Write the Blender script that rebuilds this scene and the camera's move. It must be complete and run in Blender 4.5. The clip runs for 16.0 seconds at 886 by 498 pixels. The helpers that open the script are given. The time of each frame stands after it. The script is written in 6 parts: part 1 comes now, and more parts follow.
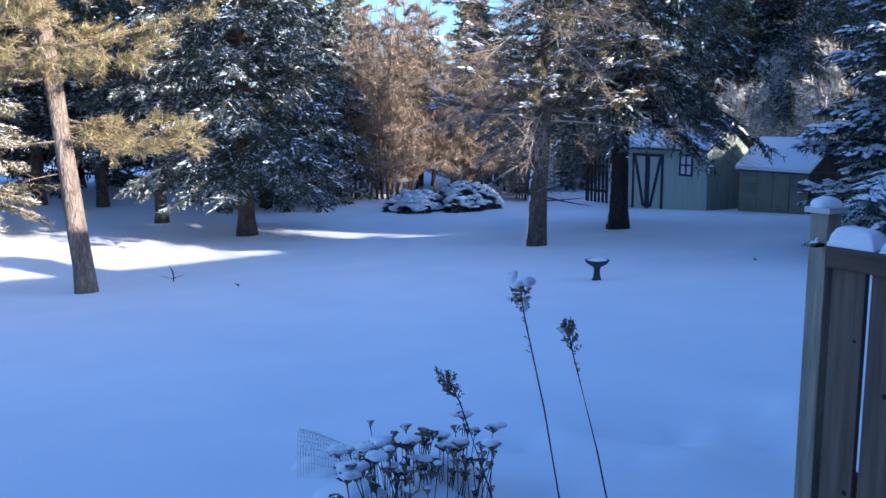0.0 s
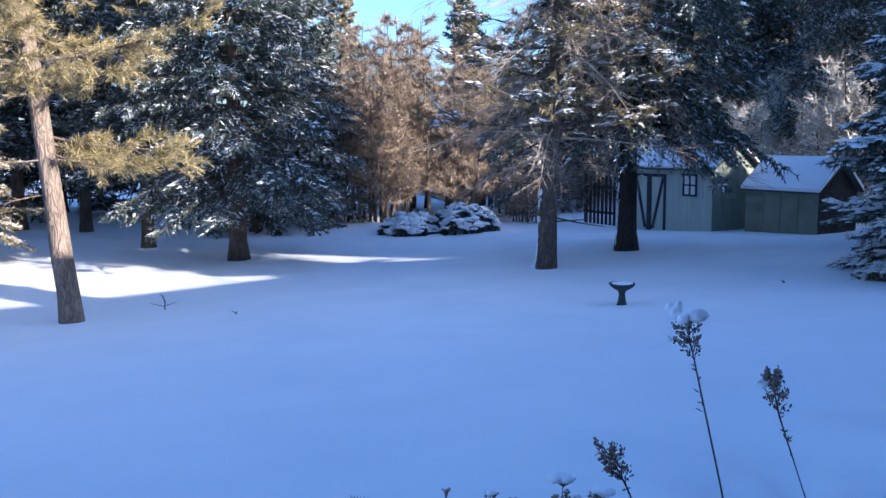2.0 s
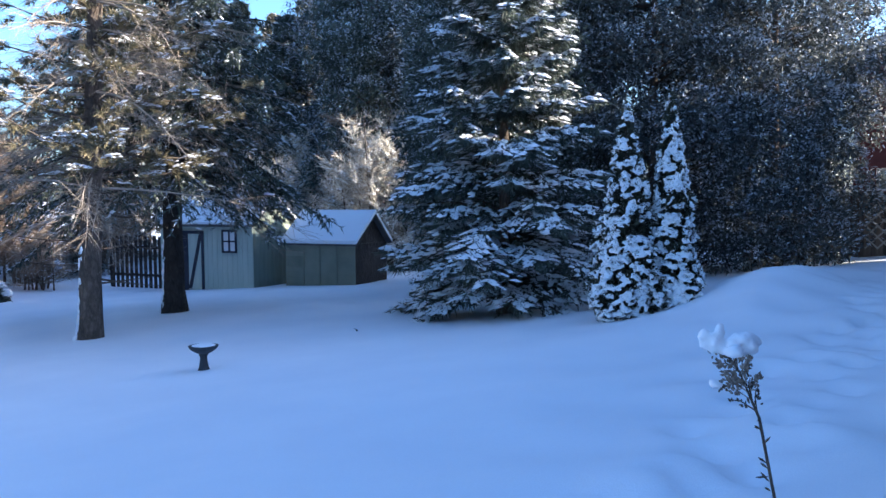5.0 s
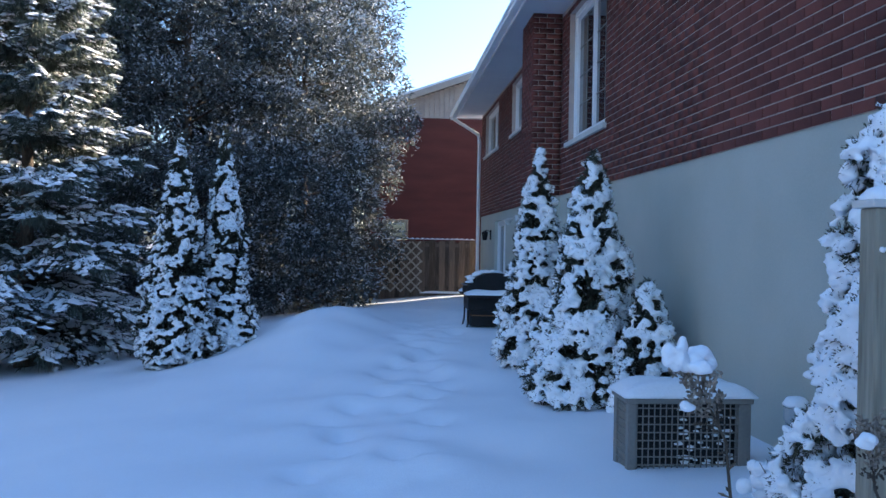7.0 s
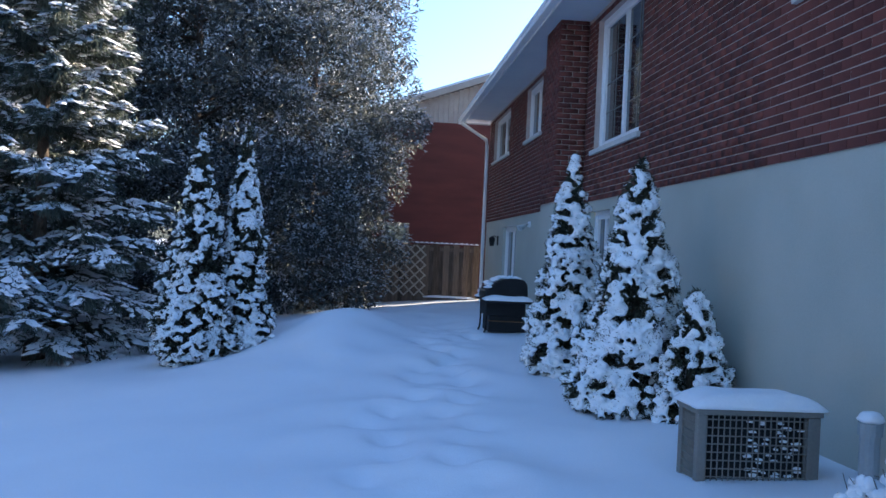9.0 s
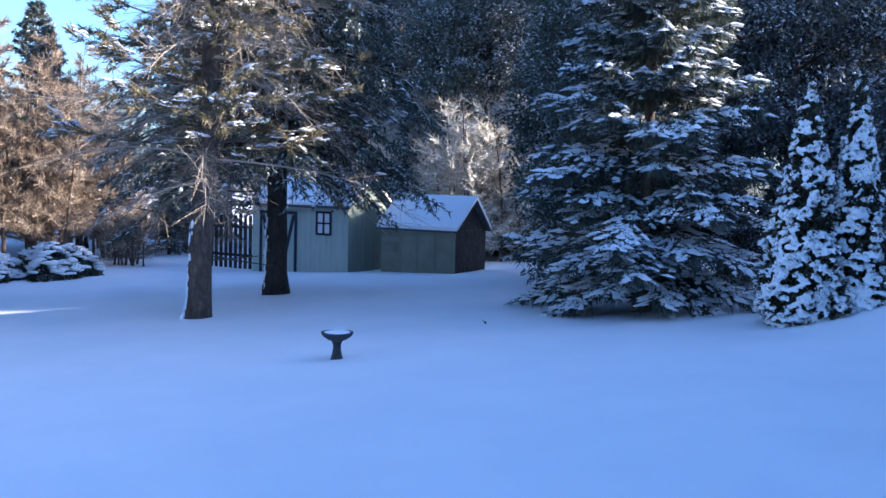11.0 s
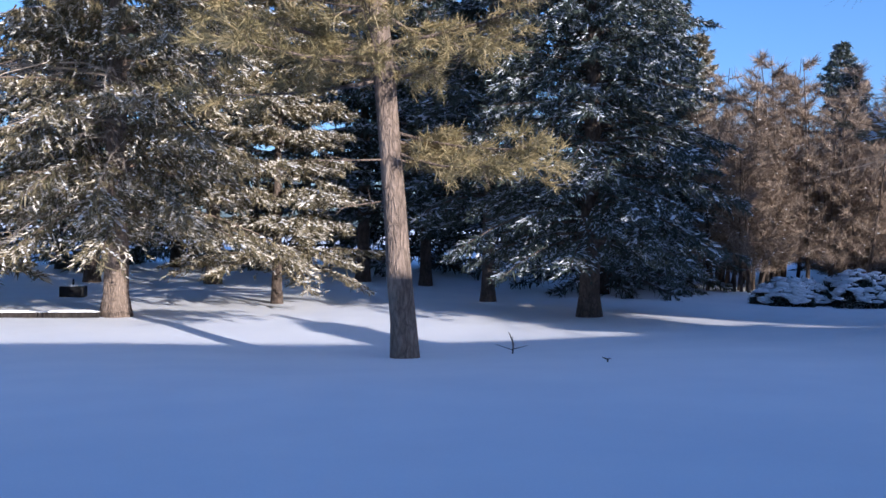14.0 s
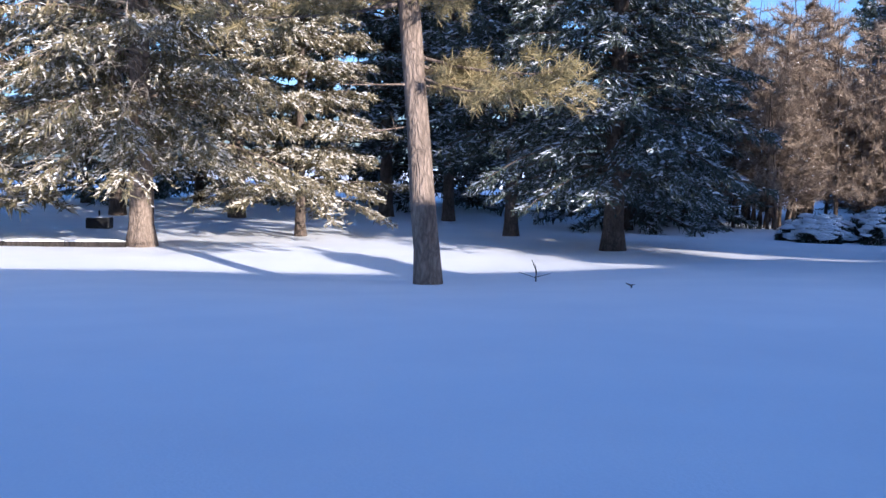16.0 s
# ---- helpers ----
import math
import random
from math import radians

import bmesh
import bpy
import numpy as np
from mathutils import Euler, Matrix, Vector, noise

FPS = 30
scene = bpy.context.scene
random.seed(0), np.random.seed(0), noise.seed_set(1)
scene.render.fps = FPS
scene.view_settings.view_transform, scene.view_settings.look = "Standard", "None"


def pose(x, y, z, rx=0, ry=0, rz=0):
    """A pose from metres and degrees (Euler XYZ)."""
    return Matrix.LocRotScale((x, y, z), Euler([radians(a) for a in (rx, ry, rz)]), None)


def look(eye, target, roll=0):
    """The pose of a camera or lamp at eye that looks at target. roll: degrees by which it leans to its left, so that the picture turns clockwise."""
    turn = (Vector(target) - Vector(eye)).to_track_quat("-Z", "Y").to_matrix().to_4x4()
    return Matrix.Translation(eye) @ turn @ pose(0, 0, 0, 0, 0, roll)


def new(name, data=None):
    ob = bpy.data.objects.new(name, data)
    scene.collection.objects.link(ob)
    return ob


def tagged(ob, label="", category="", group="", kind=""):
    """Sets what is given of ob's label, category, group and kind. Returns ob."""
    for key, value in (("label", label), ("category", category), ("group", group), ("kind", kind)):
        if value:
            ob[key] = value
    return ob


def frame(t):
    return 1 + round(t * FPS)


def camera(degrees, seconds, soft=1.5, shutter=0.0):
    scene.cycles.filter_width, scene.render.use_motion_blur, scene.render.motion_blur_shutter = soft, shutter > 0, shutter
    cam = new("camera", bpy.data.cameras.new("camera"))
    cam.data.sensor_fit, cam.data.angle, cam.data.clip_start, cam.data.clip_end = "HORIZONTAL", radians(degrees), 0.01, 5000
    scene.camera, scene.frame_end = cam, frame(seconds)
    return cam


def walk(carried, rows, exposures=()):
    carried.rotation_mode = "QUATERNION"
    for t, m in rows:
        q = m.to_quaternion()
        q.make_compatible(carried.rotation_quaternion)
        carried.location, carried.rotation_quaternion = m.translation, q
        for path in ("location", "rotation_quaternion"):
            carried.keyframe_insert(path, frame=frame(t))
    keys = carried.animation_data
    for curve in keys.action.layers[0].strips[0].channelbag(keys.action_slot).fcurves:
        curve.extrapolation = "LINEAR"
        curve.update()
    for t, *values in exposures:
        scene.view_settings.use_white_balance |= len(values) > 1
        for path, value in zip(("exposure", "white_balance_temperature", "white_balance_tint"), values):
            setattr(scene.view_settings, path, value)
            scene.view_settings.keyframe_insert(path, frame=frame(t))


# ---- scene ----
cam = camera(53.6, 16.0)
METRES, EYE, TILT, LEAN, TURN = 5.6, 1.5, 0.0, 0.0, -29.5
ROWS = [
    (0.0, 0.0, 0.0, 0.0, -0.04, -8.79, 0.24),
    (0.5, -0.0155, 0.0374, -0.0032, 1.77, -8.56, 0.34),
    (1.0, -0.0432, 0.0771, -0.0082, 1.1, -7.76, 0.99),
    (1.5, -0.063, 0.1138, -0.0158, 0.15, -7.84, 0.98),
    (2.0, -0.0804, 0.1584, -0.0239, -1.19, -7.24, 0.46),
    (2.5, -0.1058, 0.1892, -0.032, -8.86, -7.03, 0.5),
    (3.0, -0.1305, 0.225, -0.0338, -17.62, -7.06, 0.16),
    (5.5, -0.1996, 0.4476, -0.0746, -38.61, -2.27, 0.09),
    (6.0, -0.2168, 0.4835, -0.0799, -48.39, -2.07, -1.22),
    (6.5, -0.2251, 0.5249, -0.0788, -58.58, -2.01, -1.21),
    (7.0, -0.2112, 0.5571, -0.0832, -64.5, -0.26, -0.99),
    (7.5, -0.2068, 0.5803, -0.0799, -72.37, 3.74, -2.27),
    (8.0, -0.2243, 0.6053, -0.0787, -77.72, 6.12, -2.48),
    (8.5, -0.2347, 0.629, -0.0824, -72.35, 3.71, -2.72),
    (9.0, -0.2375, 0.6443, -0.0889, -65.5, 0.1, -2.7),
    (9.5, -0.2364, 0.6612, -0.0918, -53.69, -1.56, -2.39),
    (12.0, -0.276, 0.7069, -0.1038, -8.03, -4.76, -1.39),
    (12.5, -0.2885, 0.7118, -0.1222, 7.06, -4.45, -0.77),
    (13.0, -0.2911, 0.7104, -0.1503, 17.37, -3.13, 0.61),
    (13.5, -0.3054, 0.7239, -0.1891, 19.74, -0.92, -0.31),
    (14.0, -0.3174, 0.7417, -0.2316, 19.84, -1.4, -0.7),
    (14.5, -0.3194, 0.7412, -0.2532, 20.81, -2.11, -0.81),
    (15.0, -0.3205, 0.7422, -0.2585, 22.09, -3.34, -0.69),
    (15.5, -0.3222, 0.7424, -0.2629, 22.59, -4.37, -0.6),
    (16.0, -0.321, 0.7452, -0.2657, 21.32, -5.26, -1.0),
]
walk(cam, [(t, pose(0, 0, EYE, TILT, LEAN, TURN) @ pose(METRES * x, METRES * y, METRES * z, 90 + pitch, roll, yaw)) for t, x, y, z, yaw, pitch, roll in ROWS],
     exposures=[(0.0, 1.70, 4650, 14.5), (2.5, 1.7, 4700, 14.5), (3.0, 1.8, 4700, 14.5), (5.5, 2.05, 4950, 10), (6.5, 2.08, 5150, 9.5), (7.5, 2.08, 5500, 11.5), (8.0, 1.92, 5600, 12), (8.5, 1.90, 5450, 12), (9.0, 1.95, 5200, 11), (9.5, 2.1, 5050, 11),
                (12.0, 1.78, 4650, 17), (12.5, 1.38, 4650, 17), (13.0, 1.0, 4650, 17), (13.6, 0.82, 4600, 17), (14.5, 0.83, 4600, 17), (15.2, 1.0, 4600, 17), (16.0, 1.25, 4600, 17)])

# ---- world, sun and sky ----
SUN_EL, SUN_AZ = radians(17.0), radians(30.0)          # height, and turn from -y towards +x
sun_dir = Vector((math.sin(SUN_AZ) * math.cos(SUN_EL), -math.cos(SUN_AZ) * math.cos(SUN_EL), math.sin(SUN_EL)))
world = bpy.data.worlds.new("winter_sky")
scene.world = world
world.use_nodes = True
wt = world.node_tree
sky = wt.nodes.new("ShaderNodeTexSky")
sky.sky_type, sky.sun_disc = "NISHITA", False
sky.sun_elevation = SUN_EL
sky.sun_rotation = math.atan2(sun_dir.x, sun_dir.y)
sky.air_density, sky.dust_density, sky.ozone_density = 1.0, 1.8, 2.5
wt.links.new(sky.outputs[0], wt.nodes["Background"].inputs[0])
wt.nodes["Background"].inputs[1].default_value = 0.10
sun_data = bpy.data.lights.new("sun", "SUN")
sun_data.energy, sun_data.angle, sun_data.color = 5.0, radians(0.5), (1.0, 0.75, 0.46)
sun = new("sun", sun_data)
sun.matrix_world = look(sun_dir * 60, (0, 0, 0))


# ---- materials ----
def links_of(m):
    return m.node_tree.nodes, m.node_tree.links, m.node_tree.nodes["Principled BSDF"]


def surface(name, dark, light, rough=0.8, scale=4.0, detail_scale=40.0, bump=0.3, bump_dist=0.01, metal=0.0, stretch=(1, 1, 1), per_object=0.0, per_island=0.0, spec=0.4, plates=0.0):
    """A two-scale noise mix of two colours with fine relief."""
    m = bpy.data.materials.new(name)
    m.use_nodes = True
    n, l, p = links_of(m)
    tc = n.new("ShaderNodeTexCoord")
    mp = n.new("ShaderNodeMapping")
    mp.inputs["Scale"].default_value = stretch
    l.new(tc.outputs["Object"], mp.inputs[0])
    a, b = n.new("ShaderNodeTexNoise"), n.new("ShaderNodeTexNoise")
    a.inputs["Scale"].default_value, b.inputs["Scale"].default_value = scale, detail_scale
    a.inputs["Detail"].default_value, b.inputs["Detail"].default_value = 4, 6
    l.new(mp.outputs[0], a.inputs[0])
    l.new(mp.outputs[0], b.inputs[0])
    mixf = n.new("ShaderNodeMath")
    mixf.operation = "MULTIPLY_ADD"
    l.new(a.outputs[0], mixf.inputs[0])
    mixf.inputs[1].default_value = 0.6
    half = n.new("ShaderNodeMath")
    half.operation = "MULTIPLY"
    half.inputs[1].default_value = 0.4
    l.new(b.outputs[0], half.inputs[0])
    l.new(half.outputs[0], mixf.inputs[2])
    fac = mixf.outputs[0]
    for amount, kind in ((per_object, "ShaderNodeObjectInfo"), (per_island, "ShaderNodeNewGeometry")):
        if amount:
            info = n.new(kind)
            shift = n.new("ShaderNodeMath")
            shift.operation = "MULTIPLY_ADD"
            shift.inputs[1].default_value = amount
            l.new(info.outputs["Random" if kind == "ShaderNodeObjectInfo" else "Random Per Island"], shift.inputs[0])
            l.new(fac, shift.inputs[2])
            sub = n.new("ShaderNodeMath")
            sub.operation = "SUBTRACT"
            sub.inputs[1].default_value = amount / 2
            l.new(shift.outputs[0], sub.inputs[0])
            fac = sub.outputs[0]
    ramp = n.new("ShaderNodeValToRGB")
    ramp.color_ramp.elements[0].position, ramp.color_ramp.elements[1].position = 0.3, 0.7
    ramp.color_ramp.elements[0].color, ramp.color_ramp.elements[1].color = (*dark, 1), (*light, 1)
    l.new(fac, ramp.inputs[0])
    l.new(ramp.outputs[0], p.inputs["Base Color"])
    p.inputs["Roughness"].default_value, p.inputs["Metallic"].default_value = rough, metal
    p.inputs["Specular IOR Level"].default_value = spec
    bp = n.new("ShaderNodeBump")
    bp.inputs["Strength"].default_value, bp.inputs["Distance"].default_value = bump, bump_dist
    l.new(b.outputs[0], bp.inputs["Height"])
    if plates:
        # rough plates parted by dark cracks
        wob = n.new("ShaderNodeMixRGB")
        wob.inputs[0].default_value = 0.3
        l.new(mp.outputs[0], wob.inputs[1])
        l.new(a.outputs["Color"], wob.inputs[2])
        vo = n.new("ShaderNodeTexVoronoi")
        vo.feature = "DISTANCE_TO_EDGE"
        vo.inputs["Scale"].default_value = plates
        l.new(wob.outputs[0], vo.inputs[0])
        edge = n.new("ShaderNodeMapRange")
        edge.inputs[1].default_value, edge.inputs[2].default_value = 0.0, 0.22
        edge.inputs[3].default_value, edge.inputs[4].default_value = 0.62, 1.0
        l.new(vo.outputs["Distance"], edge.inputs[0])
        mul = n.new("ShaderNodeMixRGB")
        mul.blend_type = "MULTIPLY"
        mul.inputs[0].default_value = 1.0
        l.new(ramp.outputs[0], mul.inputs[1])
        l.new(edge.outputs[0], mul.inputs[2])
        l.new(mul.outputs[0], p.inputs["Base Color"])
        add = n.new("ShaderNodeMath")
        add.operation = "ADD"
        l.new(edge.outputs[0], add.inputs[0])
        l.new(b.outputs[0], add.inputs[1])
        l.new(add.outputs[0], bp.inputs["Height"])
    l.new(bp.outputs[0], p.inputs["Normal"])
    return m


def leafy(name, dark, light, rough=0.6, through_amount=0.25):
    """Foliage: colour varied per needle and in clumps, some light shining through."""
    m = surface(name, dark, light, rough, 1.2, 9.0, 0.0, 0.01, per_island=0.45, spec=0.25)
    n, l, p = links_of(m)
    tr = n.new("ShaderNodeBsdfTranslucent")
    mix = n.new("ShaderNodeMixShader")
    mix.inputs[0].default_value = through_amount
    out = n["Material Output"]
    ramp = [x for x in n if x.bl_idname == "ShaderNodeValToRGB"][0]
    l.new(ramp.outputs[0], tr.inputs[0])
    l.new(p.outputs[0], mix.inputs[1])
    l.new(tr.outputs[0], mix.inputs[2])
    l.new(mix.outputs[0], out.inputs[0])
    return m


SNOW = surface("snow", (0.80, 0.82, 0.86), (0.90, 0.91, 0.93), 0.65, 0.8, 90.0, 0.25, 0.01, spec=0.3)
TREE_SNOW = surface("tree_snow", (0.82, 0.83, 0.85), (0.92, 0.92, 0.93), 0.7, 3.0, 60.0, 0.4, 0.01, per_island=0.2, spec=0.2)
FROST = surface("frosted_needles", (0.31, 0.33, 0.37), (0.62, 0.65, 0.69), 0.8, 2.0, 20.0, 0.0, 0.01, per_island=0.5, spec=0.2)
# frost again, lightened and warmed so its colour holds the sunlight
FROST_SUNLIT = surface("sunlit_frost", (0.44, 0.40, 0.32), (0.78, 0.72, 0.61), 0.8, 2.0, 20.0, 0.0, 0.01, per_island=0.5, spec=0.2)
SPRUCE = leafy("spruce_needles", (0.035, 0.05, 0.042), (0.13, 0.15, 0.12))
# spruce needles again, with warm sunlight put into the colour
SPRUCE_SUNLIT = leafy("sunlit_spruce_needles", (0.08, 0.075, 0.042), (0.31, 0.26, 0.15))
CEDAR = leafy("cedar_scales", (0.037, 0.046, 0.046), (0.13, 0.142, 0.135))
# darker copy of the cedar scales, its shade put into the colour
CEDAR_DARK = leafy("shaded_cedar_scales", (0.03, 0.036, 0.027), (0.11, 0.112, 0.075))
PINE = leafy("pine_needles", (0.18, 0.155, 0.065), (0.47, 0.38, 0.195))
TWIG = leafy("bare_twigs", (0.165, 0.125, 0.09), (0.42, 0.335, 0.25), 0.8, 0.1)
BARK = surface("bark", (0.05, 0.038, 0.03), (0.19, 0.145, 0.11), 0.95, 3.0, 22.0, 1.0, 0.03, stretch=(1.6, 1.6, 0.7), plates=9.0)
PINE_BARK = surface("pine_bark", (0.10, 0.074, 0.056), (0.37, 0.285, 0.215), 0.95, 3.0, 22.0, 1.0, 0.03, stretch=(1.6, 1.6, 0.5), plates=11.0)
DARK_BARK = surface("dark_bark", (0.018, 0.015, 0.013), (0.06, 0.048, 0.04), 0.95, 3.0, 22.0, 1.0, 0.03, stretch=(1.6, 1.6, 0.7), plates=9.0)
PALE_TWIG = surface("pale_dead_twigs", (0.18, 0.148, 0.115), (0.45, 0.385, 0.31), 0.9, 6.0, 40.0, 0.3, 0.003, per_island=0.4)
BRICK = surface("red_brick", (0.085, 0.026, 0.02), (0.165, 0.05, 0.037), 0.9, 9.0, 120.0, 0.5, 0.004, per_object=0.45)
BRICKWORK = surface("red_brickwork", (0.085, 0.026, 0.02), (0.165, 0.05, 0.037), 0.9, 9.0, 120.0, 0.5, 0.004, per_island=0.45)
FAR_BRICK = surface("dark_red_brick", (0.072, 0.024, 0.019), (0.125, 0.04, 0.031), 0.9, 1.5, 60.0, 0.5, 0.006, stretch=(0.5, 0.5, 2.5))
MORTAR = surface("mortar", (0.38, 0.31, 0.27), (0.53, 0.45, 0.395), 0.95, 5.0, 150.0, 0.5, 0.004)
STUCCO = surface("grey_stucco", (0.40, 0.41, 0.35), (0.50, 0.505, 0.44), 0.9, 1.1, 130.0, 0.35, 0.004)
WHITE = surface("white_paint", (0.72, 0.73, 0.74), (0.82, 0.82, 0.82), 0.5, 2.0, 60.0, 0.1, 0.002)
SOFFIT = surface("white_soffit", (0.62, 0.65, 0.68), (0.72, 0.74, 0.76), 0.5, 2.0, 60.0, 0.1, 0.002)
FENCE_WOOD = surface("weathered_cedar_board", (0.06, 0.045, 0.034), (0.18, 0.135, 0.102), 0.9, 6.0, 14.0, 0.5, 0.004, stretch=(5, 5, 0.35), per_object=0.25)
FENCE_LIGHT = surface("brown_cedar_board", (0.085, 0.06, 0.042), (0.22, 0.16, 0.115), 0.9, 6.0, 14.0, 0.5, 0.004, stretch=(5, 5, 0.35), per_object=0.35)
RAIL_WOOD = surface("weathered_cedar_rail", (0.06, 0.042, 0.031), (0.175, 0.122, 0.085), 0.9, 6.0, 14.0, 0.5, 0.004, stretch=(5, 0.35, 5), per_object=0.25)
GREEN_WOOD = surface("treated_post_wood", (0.14, 0.125, 0.092), (0.38, 0.34, 0.255), 0.9, 5.0, 16.0, 0.7, 0.006, stretch=(6, 6, 0.4), per_object=0.1)
LATTICE = surface("pale_lattice", (0.34, 0.28, 0.22), (0.52, 0.46, 0.38), 0.9, 6.0, 40.0, 0.4, 0.004)
ROOF = surface("asphalt_shingle", (0.05, 0.05, 0.055), (0.12, 0.115, 0.11), 0.95, 4.0, 80.0, 0.8, 0.006)
SIDING = surface("beige_siding", (0.30, 0.28, 0.24), (0.42, 0.39, 0.34), 0.8, 3.0, 40.0, 0.2, 0.004)
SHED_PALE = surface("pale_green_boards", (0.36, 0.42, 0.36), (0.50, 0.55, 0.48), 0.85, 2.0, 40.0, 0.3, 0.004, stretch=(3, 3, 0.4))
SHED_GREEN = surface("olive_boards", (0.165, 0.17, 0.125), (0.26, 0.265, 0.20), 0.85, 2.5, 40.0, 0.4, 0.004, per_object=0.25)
# greener gable boards, darkened so the colour carries that side's shade
SHED_SHADED = surface("shaded_green_boards", (0.19, 0.225, 0.18), (0.29, 0.32, 0.26), 0.85, 2.0, 40.0, 0.3, 0.004, stretch=(3, 3, 0.4))
COPPER = surface("rusty_rail", (0.16, 0.085, 0.04), (0.28, 0.16, 0.08), 0.6, 8.0, 60.0, 0.2, 0.002, metal=0.5)
NAVY = surface("dark_blue_trim", (0.012, 0.016, 0.03), (0.03, 0.035, 0.055), 0.7, 5.0, 40.0, 0.3, 0.003)
BLACK = surface("black_enamel", (0.008, 0.008, 0.009), (0.02, 0.02, 0.022), 0.55, 5.0, 60.0, 0.1, 0.002, spec=0.25)
BATH = surface("dark_resin", (0.02, 0.024, 0.03), (0.05, 0.055, 0.06), 0.7, 8.0, 60.0, 0.4, 0.004)
METAL = surface("beige_grey_steel", (0.185, 0.172, 0.15), (0.26, 0.24, 0.21), 0.55, 4.0, 60.0, 0.15, 0.002, metal=0.2)
PLASTIC = surface("grey_conduit", (0.28, 0.31, 0.32), (0.38, 0.40, 0.41), 0.6, 4.0, 60.0, 0.1, 0.002)
DRY = surface("dry_stalk", (0.035, 0.028, 0.022), (0.12, 0.095, 0.07), 0.9, 20.0, 90.0, 0.5, 0.003, per_island=0.3)
SEED = surface("dry_seed_head", (0.14, 0.11, 0.085), (0.34, 0.285, 0.23), 0.95, 25.0, 90.0, 0.6, 0.003, per_island=0.4)
CONCRETE = surface("pale_sill_stone", (0.48, 0.48, 0.46), (0.62, 0.61, 0.58), 0.85, 6.0, 90.0, 0.3, 0.003)


def glass_pane():
    m = bpy.data.materials.new("window_glass")
    m.use_nodes = True
    n, l, p = links_of(m)
    p.inputs["Base Color"].default_value = (0.02, 0.025, 0.03, 1)
    p.inputs["Roughness"].default_value = 0.04
    p.inputs["Specular IOR Level"].default_value = 1.0
    p.inputs["IOR"].default_value = 1.9
    wave = n.new("ShaderNodeTexNoise")
    wave.inputs["Scale"].default_value = 1.5
    bp = n.new("ShaderNodeBump")
    bp.inputs["Strength"].default_value, bp.inputs["Distance"].default_value = 0.03, 0.02
    l.new(wave.outputs[0], bp.inputs["Height"])
    l.new(bp.outputs[0], p.inputs["Normal"])
    return m


GLASS = glass_pane()
# blue of the reflected sky, put into a base colour
SKY_REFLECTION = surface("pale_sky_reflection", (0.42, 0.58, 0.70), (0.52, 0.67, 0.78), 0.25, 2.0, 40.0, 0.05, 0.002, spec=0.8)


# ---- mesh helpers ----
def tri_mesh(name, verts, faces, material, smooth=False):
    """A mesh from an array of places and an array of triangles."""
    verts, faces = np.asarray(verts, dtype=np.float32), np.asarray(faces, dtype=np.int32)
    me = bpy.data.meshes.new(name)
    me.vertices.add(len(verts))
    me.vertices.foreach_set("co", verts.ravel())
    me.loops.add(faces.size)
    me.loops.foreach_set("vertex_index", faces.ravel())
    me.polygons.add(len(faces))
    me.polygons.foreach_set("loop_start", np.arange(0, faces.size, faces.shape[1], dtype=np.int32))
    me.polygons.foreach_set("loop_total", np.full(len(faces), faces.shape[1], dtype=np.int32))
    if smooth:
        me.polygons.foreach_set("use_smooth", np.ones(len(faces), dtype=bool))
    me.materials.append(material)
    me.update(calc_edges=True)
    return me


def part_mesh(name, me, parent, label=""):
    ob = new(name, me)
    ob.parent = parent
    return tagged(ob, label)


def part(name, bm, material, parent=None, label="", smooth=False):
    me = bpy.data.meshes.new(name)
    bm.to_mesh(me)
    bm.free()
    me.materials.append(material)
    if smooth:
        for poly in me.polygons:
            poly.use_smooth = True
    ob = new(name, me)
    ob.parent = parent
    return tagged(ob, label)


def thing(name, at, label, category, group="", turn=0.0, kind=""):
    ob = new(name)
    ob.matrix_basis = pose(*at, 0, 0, turn)
    return tagged(ob, label, category, group, kind)


def add_box(bm, lo, hi, bevel=0.0):
    r = bmesh.ops.create_cube(bm, size=1.0)
    size, mid = [b - a for a, b in zip(lo, hi)], [(a + b) / 2 for a, b in zip(lo, hi)]
    for v in r["verts"]:
        v.co = Vector([v.co[i] * size[i] + mid[i] for i in range(3)])
    if bevel:
        edges = list({e for v in r["verts"] for e in v.link_edges})
        bmesh.ops.bevel(bm, geom=edges, offset=bevel, segments=2, affect="EDGES", profile=0.6)
    return bm


def box(lo, hi, bevel=0.0):
    return add_box(bmesh.new(), lo, hi, bevel)


def add_tube(bm, pts, radii, sides=6, cap=True):
    """A tapered tube along a line of points."""
    rings = []
    pts = [Vector(p) for p in pts]
    for i, p in enumerate(pts):
        d = (pts[min(i + 1, len(pts) - 1)] - pts[max(i - 1, 0)]).normalized()
        u = d.orthogonal().normalized()
        w = d.cross(u)
        rings.append([bm.verts.new(p + (u * math.cos(a) + w * math.sin(a)) * radii[i]) for a in [2 * math.pi * k / sides for k in range(sides)]])
    for a, b in zip(rings, rings[1:]):
        off = min(range(sides), key=lambda k: (a[0].co - b[k].co).length)
        for k in range(sides):
            bm.faces.new((a[k], a[(k + 1) % sides], b[(k + 1 + off) % sides], b[(k + off) % sides]))
    if cap:
        bm.faces.new(rings[0][::-1])
        bm.faces.new(rings[-1])
    return bm


def tube(pts, radii, sides=6):
    return add_tube(bmesh.new(), pts, radii, sides)


